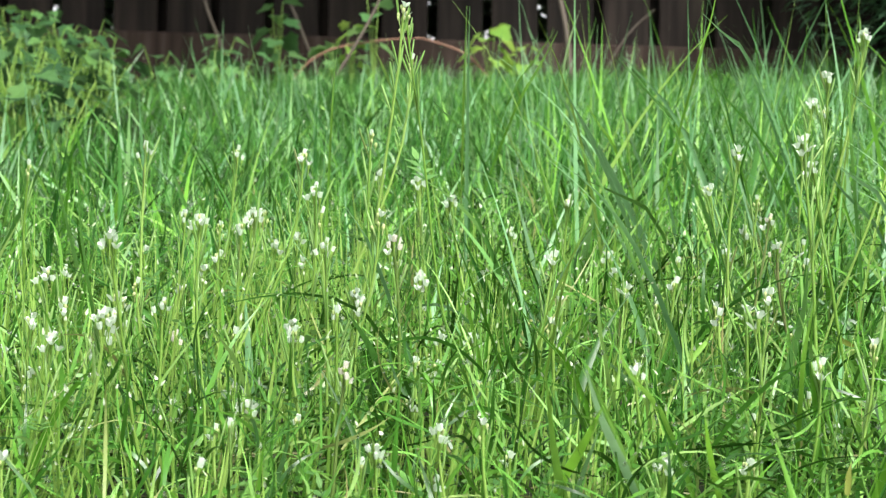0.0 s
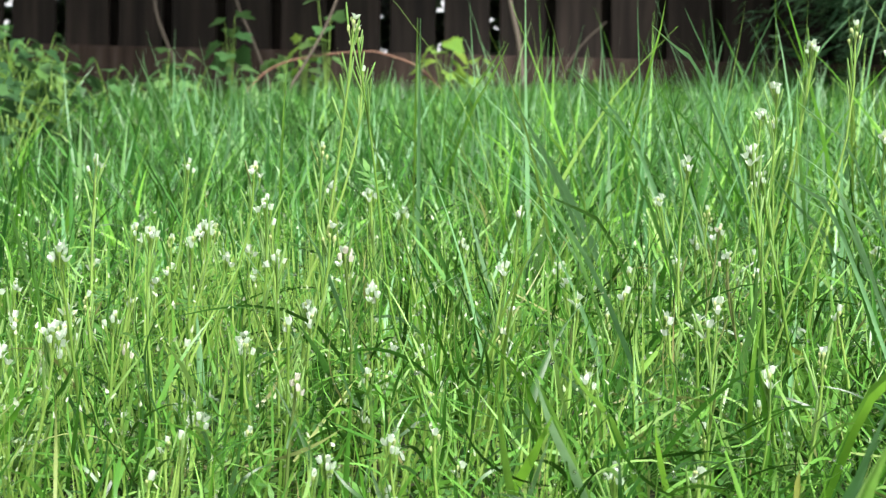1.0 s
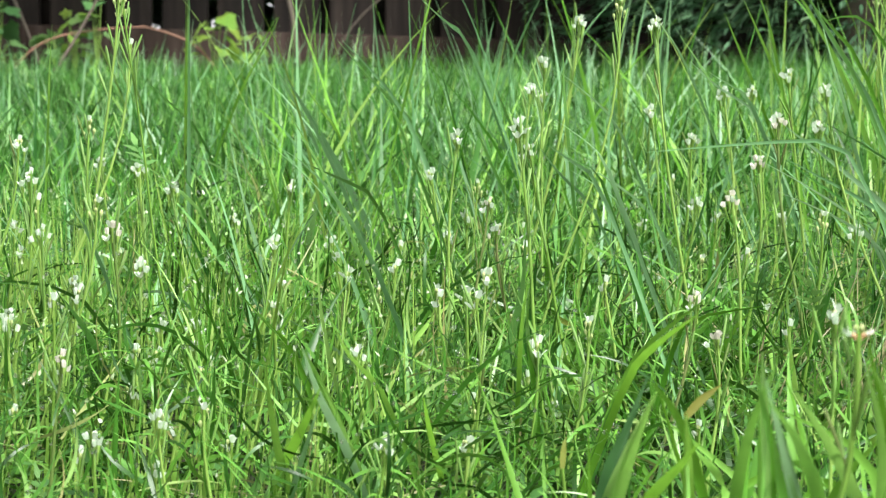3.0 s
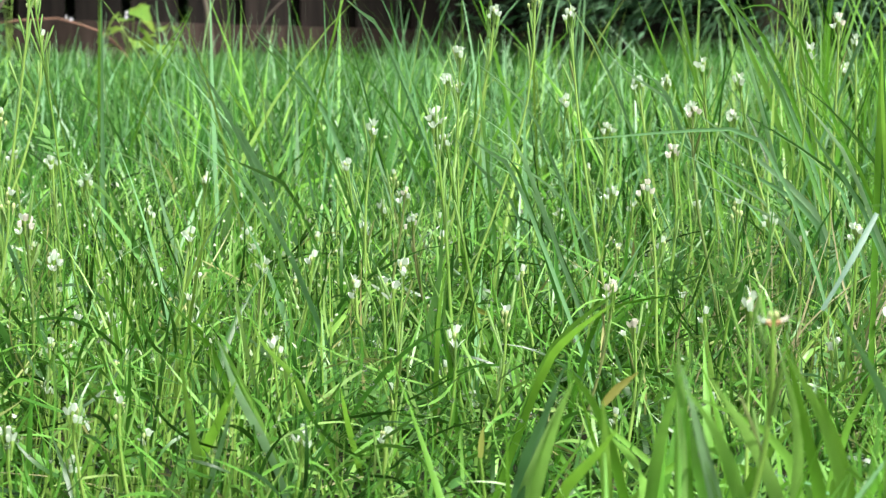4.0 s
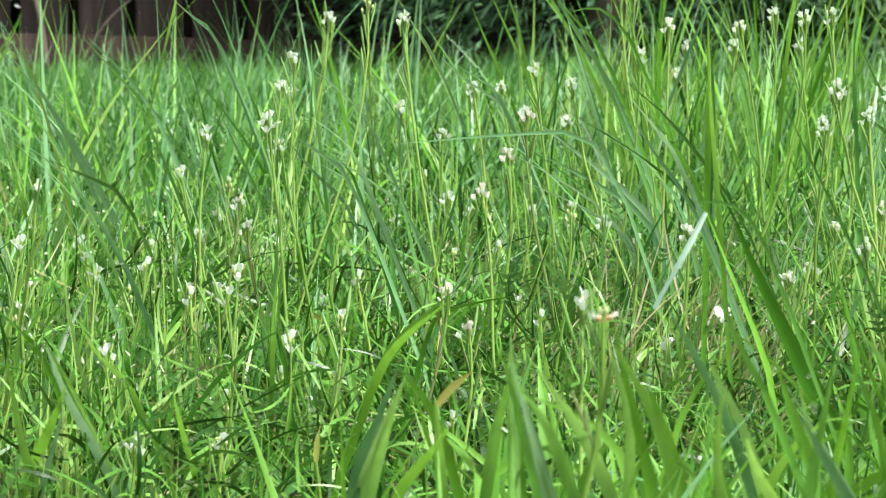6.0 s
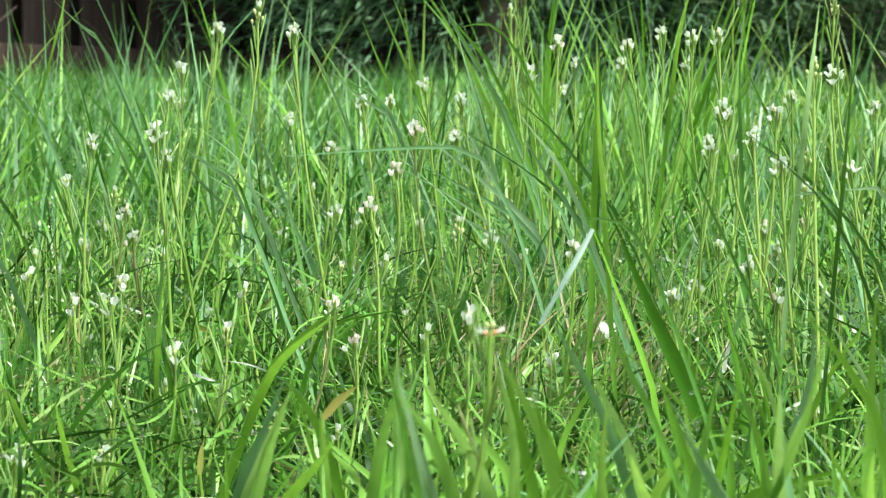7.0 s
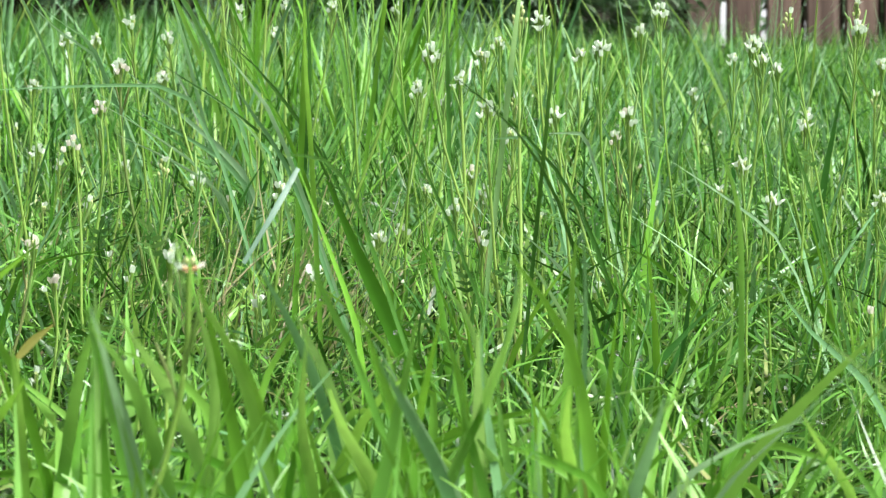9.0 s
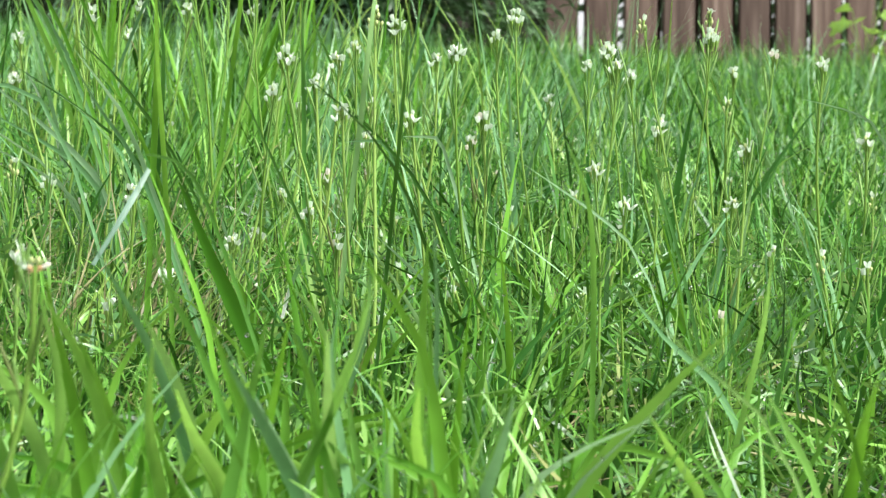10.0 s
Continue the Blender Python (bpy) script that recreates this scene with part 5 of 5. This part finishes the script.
def tuft(x, y, count, length, width, mats, label, spread=0.5, broken=0.0):
    z = float(land(x, y)) - 0.004
    base = new("meadow_tuft")
    base.location = (x, y, z)
    tagged(base, label, "grass tuft", "grass tufts")
    r = brng
    mats = mats if type(mats) is tuple else (mats,)
    for i in range(count):
        mat = r.choice(mats)
        if r.random() < broken:
            v, q = kinked(r, r.uniform(*length), r.uniform(*width), spread)
            part_of("blade", mesh_np("blade", v, q), mat, base)
            continue
        v, q = strips(np.array([[r.uniform(-0.02, 0.02), r.uniform(-0.02, 0.02), 0]]), np.array([r.uniform(*length)]), np.array([r.uniform(*width)]),
                      np.array([r.uniform(0, 6.283)]), np.array([r.uniform(0.0, spread * 0.6)]), np.array([r.uniform(0.1, spread * 1.8)]),
                      np.array([r.uniform(-1.0, 1.0)]), 8, 3)
        part_of("blade", mesh_np("blade", v, q), mat, base)
    return base


def polar(bearing, dist):
    a = radians(bearing)
    return -dist * math.sin(a), dist * math.cos(a)


# broad young blades close by
for i in range(27):
    x, y = polar(-9.5 - 0.78 * i + brng.uniform(-0.6, 0.6), brng.uniform(0.56, 0.80))
    tuft(x, y, brng.randint(7, 11), (0.08, 0.165), (0.0036, 0.0068), (BROAD, MID_BLADE, MID_BLADE, PALE_GREEN, GREY_GRASS), "tuft of broad fresh green grass blades", 0.7, 0.25)
for i in range(16):
    x, y = polar(-6 - 2.0 * i + brng.uniform(-0.9, 0.9), brng.uniform(0.74, 0.95))
    tuft(x, y, brng.randint(6, 9), (0.07, 0.15), (0.0036, 0.006), (BROAD, PALE_GREEN) if i % 2 else (MID_BLADE, BROAD), "tuft of bent green grass blades", 0.9, 0.4)
for i in range(5):
    x, y = polar(18 - 5 * i + brng.uniform(-0.9, 0.9), brng.uniform(0.75, 1.05))
    tuft(x, y, brng.randint(4, 6), (0.05, 0.115), (0.003, 0.005), GRASS, "tuft of upright green grass blades", 0.6)
for i in range(8):
    x, y = polar(-9 - 2.6 * i + brng.uniform(-0.9, 0.9), brng.uniform(0.70, 0.84))
    tuft(x, y, brng.randint(4, 6), (0.10, 0.19), (0.0045, 0.007), (PALE_GREEN, BROAD, BROAD), "tuft of arching light green grass blades", 1.1, 0.4)
# taller grass standing over the lawn
for x, y, n in ((0.52, 1.90, 11), (0.58, 1.97, 12), (0.64, 1.92, 9), (0.47, 1.78, 6), (0.70, 2.05, 8), (0.60, 1.80, 10), (0.66, 1.82, 9), (0.56, 2.08, 9)):
    tuft(x, y, n + 3, (0.22, 0.40), (0.0028, 0.0054), (BROAD, BROAD, PALE_GREEN, GRASS), "tall bright green grass clump over the lawn", 0.45)
for i in range(46):
    x, y = polar(21 - 1.3 * i + brng.uniform(-0.8, 0.8), brng.uniform(1.3, 2.9))
    tuft(x, y, brng.randint(4, 7), (0.06, 0.12) if x < -0.06 * y else (0.10, 0.22), (0.0024, 0.0044), (BLUE_GRASS, PALE_GREEN, GRASS, BLUE_GRASS)[i % 4], "loose tuft of long leaning grass blades", 0.9, 0.2)

# thin dark tufts that fan out of the lawn
for x, y, n in ((0.56, 1.72, 24), (0.49, 1.50, 20), (0.46, 1.20, 18), (0.72, 1.27, 18), (-0.10, 1.20, 14), (0.07, 1.36, 14), (0.58, 1.55, 16), (0.30, 1.75, 14)):
    tuft(x, y, n, (0.09, 0.20), (0.0018, 0.0032), (DEEP_BLADE, GRASS) if n > 15 else GRASS, "fan of thin dark green grass blades", 0.7)

# Dark fans put in to give the shadowed hollow behind the withered stems.
for x, y in ((0.37, 1.36), (0.41, 1.46), (0.44, 1.33)):
    tuft(x, y, 16, (0.09, 0.19), (0.0020, 0.0036), (DARK_BLADE, DEEP_BLADE), "dense fan of grass blades coloured dark for a shadowed hollow", 0.7)

# upright tussocks in the near lawn
for x, y, n in ((0.40, 0.98, 16), (0.46, 0.92, 15), (0.53, 1.00, 16), (0.59, 1.08, 15), (0.66, 1.02, 15)):
    tuft(x, y, n, (0.08, 0.18), (0.0030, 0.0050), (MID_BLADE, GRASS, BROAD, BLUE_GRASS), "upright tussock of mid-green grass blades", 0.8, 0.15)

# ---- more bittercress, thickest in the sunny corner of the lawn ----
for i in range(68):
    a = 20 - 27 * crng.random() ** 1.3
    x, y = polar(a, crng.uniform(0.9, 1.6))
    cress(x, y, crng.uniform(0.05, 0.125), crng.choice((1, 1, 2, 3)), crng.choice(("white", "white", "white", "green")))
for i in range(35):
    x, y = polar(crng.uniform(-40, 0), crng.uniform(1.0, 2.0))
    cress(x, y, crng.uniform(0.05, 0.13), crng.choice((1, 1, 2)), crng.choice(("white", "white", "green", "pink")))

# withered brown and purplish weed stems bent over one another
for x, y, n, tone, seed in ((0.30, 1.22, 110, STRAW, 51), (0.33, 1.18, 90, STEM, 52), (0.40, 1.25, 60, STRAW, 53), (0.26, 1.32, 50, PINK_STEM, 54)):
    spots = np.stack([x + rng.normal(0, 0.05, n), y + rng.normal(0, 0.07, n), np.zeros(n)], -1)
    spots[:, 2] = land(spots[:, 0], spots[:, 1]) + U(-0.004, 0.03, n)
    v, q = strips(spots, U(0.06, 0.16, n), U(0.0008, 0.0017, n), rng.normal(0.2, 0.9, n), U(0.2, 1.2, n), U(-0.6, 1.2, n), U(-1, 1, n), 8)
    tagged(part_of("withered_stems", mesh_np("withered_stems", v, q), tone), "thin withered brownish weed stems tangled in the lawn", "stems", kind="stuff")

# ---- leafy undergrowth: small round leaflets near the soil ----
spots = wedge(5200, 0.85, 3.2)
n = len(spots)
spots[:, 2] += U(0.005, 0.05, n)
v, q = strips(spots, U(0.006, 0.014, n), U(0.004, 0.009, n), U(0, 6.283, n), U(0.8, 1.6, n), U(0, 0.6, n), U(-0.4, 0.4, n), 3, 3, 0.35, 0.25, 0.5)
tagged(part_of("weed_leaves", mesh_np("weed_leaves", v, q), HERB), "small round weed leaves low in the grass", "leaves", kind="stuff")

# dead straw on the soil
spots = wedge(2600, 0.8, 2.4)
n = len(spots)
spots[:, 2] += U(0.004, 0.02, n)
v, q = strips(spots, U(0.03, 0.10, n), U(0.0012, 0.0028, n), U(0, 6.283, n), U(1.2, 1.6, n), U(-0.1, 0.4, n), U(-1, 1, n), 3)
tagged(part_of("dead_straw", mesh_np("dead_straw", v, q), STRAW), "dry pale straw lying on the soil", "straw", kind="stuff")

# tiny unopened flowers over the weed stems
spots = np.concatenate([wedge(850, 0.9, 1.7, 23.0, -1.0), wedge(600, 1.0, 2.6, 0.0, -42.0), wedge(500, 1.7, 4.2)])
n = len(spots)
spots[:, 2] += U(0.05, 0.14, n)
v, q = strips(spots, U(0.0016, 0.0042, n), U(0.0012, 0.0026, n), U(0, 6.283, n), U(0.0, 0.8, n), U(0, 0.6, n), U(-1, 1, n), 3, 3, 0.4, 0.6, 0.5)
tagged(part_of("tiny_flowers", mesh_np("tiny_flowers", v, q), BUD_WHITE), "tiny white unopened flowers scattered in the grass", "flowers", kind="stuff")

# dew on the blades
bm = bmesh.new()
bmesh.ops.create_icosphere(bm, subdivisions=1, radius=1.0)
ball = np.array([v.co for v in bm.verts])
tri = np.array([[v.index for v in f.verts] for f in bm.faces])
bm.free()
spots = wedge(8000, 0.6, 2.6)
n = len(spots)
spots[:, 2] += U(0.02, 0.13, n)
size = U(0.0006, 0.0014, n)
v = (spots[:, None, :] + ball[None] * size[:, None, None]).reshape(-1, 3)
q = (np.arange(n)[:, None, None] * len(ball) + tri[None]).reshape(-1, 3)
tagged(part_of("dew_drops", mesh_np("dew_drops", v, q), DROP), "clear dew drops on the grass blades", "water drops", kind="stuff")

# ---- low leafy herbs at the fence ----


def lobed_leaf(seed, lobes):
    """A rounded, toothed leaf folded along its rib, one unit long."""
    r = random.Random(seed)
    bm = bmesh.new()
    heart = bm.verts.new((0.35, 0, 0.03))
    rim = []
    n = 18
    for i in range(n):
        a = 2 * math.pi * i / n
        rad = 0.46 + 0.10 * math.cos(lobes * a) + (0.05 if i % 2 else -0.03) + r.uniform(-0.03, 0.03)
        x, y = 0.48 + rad * 1.05 * math.cos(a), rad * 0.95 * math.sin(a)
        rim.append(bm.verts.new((x, y, 0.22 * abs(y) - 0.18 * x * x + r.uniform(-0.02, 0.02))))
    for i in range(n):
        bm.faces.new((heart, rim[i], rim[(i + 1) % n])).smooth = True
    me = bpy.data.meshes.new("leaf")
    bm.to_mesh(me)
    bm.free()
    return me


HERB_LEAVES = [lobed_leaf(i, 3 if i % 2 else 5) for i in range(4)]
YOUNG_LEAVES = [me.copy() for me in HERB_LEAVES]
LIGHTENED_LEAVES = [me.copy() for me in HERB_LEAVES]
PALE_LEAVES = [me.copy() for me in HERB_LEAVES]
for me in HERB_LEAVES:
    me.materials.append(BUSH_LEAF)
for me in LIGHTENED_LEAVES:
    me.materials.append(LIGHTENED_LEAF)
for me in PALE_LEAVES:
    me.materials.append(HERB)
for me in YOUNG_LEAVES:
    me.materials.append(BRIGHT_LEAF)


def herb(name, x, y, h, leaves, size, meshes, label, wide=0.07, category="plant", group="leafy herbs at the fence"):
    r = brng
    z = float(land(x, y))
    base = new(name)
    base.location = (x, y, z)
    tagged(base, label, category, group)
    for i in range(leaves):
        az = 2.4 * i + r.uniform(-0.5, 0.5)
        f = (i + 1) / leaves
        top = Vector((math.cos(az) * wide * r.uniform(0.3, 1), math.sin(az) * wide * r.uniform(0.3, 1), h * (0.35 + 0.65 * f)))
        v, q = tube([(0, 0, -0.005), tuple(top * 0.5 + Vector((0, 0, 0.12 * h))), tuple(top)], (0.0018, 0.0014, 0.0010), 4)
        part_of("stalk", mesh_np("stalk", v, q), STEM, base)
        leaf = part_of("leaf", r.choice(meshes), None, base)
        leaf.matrix_local = Matrix.Translation(top) @ Euler((r.uniform(-0.5, 0.5), r.uniform(-0.1, 0.7), az)).to_matrix().to_4x4() @ Matrix.Scale(size * r.uniform(0.7, 1.2), 4)
    return base


for i in range(74):
    f = brng.random()
    dist = brng.uniform(3.0, 5.0)
    x, y = polar(23.0 - 6.8 * f, dist)
    y = min(y, 4.95)
    herb("bramble_herb", x, y, (0.37 - 0.19 * f) * brng.uniform(0.55, 1.0), brng.randint(9, 13), 0.034, HERB_LEAVES, "low bushy herb with toothed mid-green leaves")
for x, y, h, n in ((-1.243, 4.70, 0.14, 5), (-1.097, 4.75, 0.17, 7), (-1.075, 4.60, 0.14, 7), (-1.013, 4.60, 0.13, 6), (-1.16, 4.62, 0.10, 5),
                   (-0.90, 4.66, 0.12, 5), (-0.80, 4.70, 0.16, 7), (-0.765, 4.70, 0.15, 6), (-0.771, 4.30, 0.09, 5), (-1.15, 4.3, 0.10, 6)):
    herb("bramble_herb", x, y, h - 0.02, n, 0.046, LIGHTENED_LEAVES, "small leafy herb at the fence foot", 0.045)
for x, y, h, n in ((-1.373, 4.60, 0.15, 8), (-1.313, 4.40, 0.12, 8)):
    herb("bramble_herb", x, y, h, n, 0.046, LIGHTENED_LEAVES, "small leafy herb at the fence foot", 0.03)
for x, y in ((-1.52, 4.0), (-1.33, 4.15), (-1.6, 4.25)):
    herb("bramble_herb", x, y, 0.13, 6, 0.05, YOUNG_LEAVES, "small herb with yellow-green young leaves")
herb("seedling", -0.400, 4.60, 0.175, 12, 0.048, YOUNG_LEAVES, "bright yellow-green seedling with lobed leaves", 0.05)
herb("seedling", -0.315, 4.62, 0.13, 7, 0.038, YOUNG_LEAVES, "small bright green seedling at the fence foot", 0.035)
herb("seedling", -0.74, 4.62, 0.19, 7, 0.042, YOUNG_LEAVES, "bright green seedling beside a leaning stalk", 0.03)
herb("nettle_herb", -0.965, 4.85, 0.235, 9, 0.055, LIGHTENED_LEAVES, "upright herb with drooping toothed leaves", 0.025)
herb("seedling", 3.42, 4.50, 0.26, 9, 0.06, YOUNG_LEAVES, "bright green sapling in front of the reddish fence", 0.07)
herb("seedling", 3.55, 4.62, 0.20, 6, 0.055, YOUNG_LEAVES, "bright green sapling in front of the reddish fence", 0.06)

for x, y, size in ((0.359, 0.957, 0.030), (0.328, 0.975, 0.026), (0.349, 0.977, 0.028), (0.083, 1.326, 0.024), (0.050, 1.197, 0.022), (0.556, 0.878, 0.024), (0.053, 1.197, 0.022), (0.053, 1.210, 0.020)):
    herb("weed_rosette", x, y, 0.035, 8, size, PALE_LEAVES, "low rosette of pale green lobed weed leaves", 0.03, "weed", "weed rosettes")


def stick(name, label, points, radius, mat, category="twig"):
    """A bent woody stalk through a few points, its foot in the soil."""
    o = Vector(points[0])
    p = np.array([Vector(q) - o for q in points])
    s = np.linspace(0, 1, 14)
    c = smooth_line(p, 13)
    v, q = tube([tuple(k) for k in c], [radius * (1 - 0.45 * f) for f in s], 6)
    ob = part_of(name, mesh_np(name, v, q), mat)
    ob.location = o
    return tagged(ob, label, category)


def low(x, y):
    return (x, y, float(land(x, y)) - 0.01)


stick("vine_stem", "bare curved brown stem in front of the dark fence", [low(-1.10, 5.02), (-1.17, 5.0, 0.93), (-1.205, 5.0, 1.02), (-1.20, 5.02, 1.25)], 0.006, TWIG)
stick("vine_stem", "bare curved brown stem in front of the dark fence", [low(-0.86, 4.95), (-0.93, 4.95, 0.93), (-0.985, 4.95, 1.04), (-0.99, 5.0, 1.30)], 0.005, TWIG)
stick("vine_stem", "slanting grey-brown stem in front of the dark fence", [low(-0.22, 5.0), (-0.235, 5.0, 0.92), (-0.262, 5.0, 1.02), (-0.30, 5.02, 1.3)], 0.008, TWIG)
stick("dry_stalk", "leaning pale brown stalk rising from the grass", [low(-0.80, 4.5), (-0.72, 4.5, 0.80), (-0.648, 4.5, 0.93), (-0.62, 4.5, 1.05)], 0.005, TWIG)
stick("dry_twig", "thin reddish twig lying across the grass at the fence foot", [low(-0.92, 4.6), (-0.83, 4.6, 0.815), (-0.66, 4.6, 0.843), (-0.571, 4.6, 0.846)], 0.0038, RED_TWIG)
stick("dry_twig", "thin reddish twig bent down into the grass", [low(-0.36, 4.6), (-0.441, 4.6, 0.804), (-0.52, 4.6, 0.834), (-0.575, 4.6, 0.848)], 0.0036, RED_TWIG)
stick("dry_twig", "dark bare twig leaning on the fence", [low(-0.16, 5.13), (-0.085, 5.13, 0.92), (-0.01, 5.14, 0.985)], 0.0035, TWIG)
hang = herb("hanging_shoot", -0.680, 4.6, 0.27, 5, 0.055, LIGHTENED_LEAVES, "shoot with broad green leaves on a leaning stalk", 0.025)

# ---- evergreens ----


def sprays(n, centre, radius, bottom, length, width, droop=(1.2, 2.5), shell=0.35):
    """Many drooping leaf sprays inside a lumpy dome."""
    d = rng.normal(size=(n, 3))
    d /= np.linalg.norm(d, axis=1)[:, None]
    f = 1 - shell * U(0, 1, n) ** 1.5
    lump = 1 + 0.16 * np.sin(5 * d[:, 0] + 3 * d[:, 2]) + 0.12 * np.sin(9 * d[:, 1] + 7 * d[:, 0]) + 0.08 * np.sin(17 * d[:, 2] + 11 * d[:, 0])
    p = np.array(centre) + d * np.array(radius) * (f * lump)[:, None]
    p = p[p[:, 2] > bottom(p[:, 0], p[:, 1])]
    m = len(p)
    az = np.arctan2(p[:, 1] - centre[1], p[:, 0] - centre[0]) + U(-0.9, 0.9, m)
    return strips(p, U(*length, m), U(*width, m), az, U(*droop, m), U(0, 0.6, m), U(-1, 1, m), 3, 2, 0.15)


def evergreen(name, label, x, y, crowns, trunk_h, mat, foot=None):
    z = float(land(x, y))
    base = new(name)
    base.location = (x, y, z)
    tagged(base, label, "tree" if trunk_h > 1.6 else "shrub")
    o = np.array((x, y, z))
    v, q = tube([(0, 0, -0.05), (0.02, 0, 0.4 * trunk_h), (-0.02, 0.02, 0.75 * trunk_h), (0, 0, trunk_h)], (0.07, 0.055, 0.04, 0.012), 8)
    part_of("trunk", mesh_np("trunk", v, q), TWIG, base)
    for n, c, r, bottom, ln, wd in crowns:
        v, q = sprays(n, c, r, bottom, ln, wd)
        part_of("crown", mesh_np("crown", v - o, q), mat, base)
        a = Vector((0, 0, 0.5 * trunk_h))
        b = Vector(np.array(c) - o)
        for k in range(4):
            e = b + Vector((brng.uniform(-0.6, 0.6) * r[0], brng.uniform(-0.4, 0.4) * r[1], brng.uniform(-0.2, 0.3) * r[2]))
            v, q = tube([tuple(a), tuple(a.lerp(e, 0.5) + Vector((0, 0, 0.06))), tuple(e)], (0.03, 0.018, 0.006), 5)
            part_of("limb", mesh_np("limb", v, q), TWIG, base)
    return base


def skirt(gap, wave=0.05):
    return lambda x, y: land(x, y) + gap + wave * np.sin(6.5 * x + 1) * np.sin(15 * x) + 0.03 * np.sin(31 * x)


evergreen("evergreen_shrub", "dark drooping evergreen shrub before the fence", 1.2, 4.80,
          [(42000, (1.22, 4.72, 1.5), (0.80, 0.36, 0.95), skirt(0.10), (0.022, 0.050), (0.005, 0.010)),
           (7000, (0.76, 4.80, 1.5), (0.36, 0.25, 0.58), skirt(0.22), (0.022, 0.050), (0.005, 0.010))], 1.9, CONIFER)
evergreen("evergreen_shrub", "dull green spreading shrub at the end of the dark fence", 2.15, 4.85,
          [(26000, (1.98, 4.80, 1.3), (0.56, 0.33, 0.75), skirt(0.05), (0.03, 0.06), (0.007, 0.014))], 1.4, SHRUB)
# Tree outside the view, added only to shade the left fence boards.
evergreen("added_shade_conifer", "unseen conifer added to shade the dark fence", -1.4, 6.1,
          [(15000, (-1.5, 5.45, 2.5), (2.0, 1.25, 1.1), lambda x, y: 1.55 + 0.1 * np.sin(4 * x), (0.12, 0.26), (0.03, 0.055))], 4.2, CONIFER)
evergreen("hedge", "dense dark hedge seen through the fence gaps", 1.2, 7.2,
          [(26000, (-0.6, 6.4, 1.2), (3.4, 0.3, 1.1), lambda x, y: 0.7 + 0 * x, (0.08, 0.16), (0.04, 0.07)),
           (7000, (5.95, 7.2, 1.3), (1.45, 0.4, 1.2), lambda x, y: 0.7 + 0 * x, (0.08, 0.16), (0.04, 0.07))], 1.5, SHRUB)
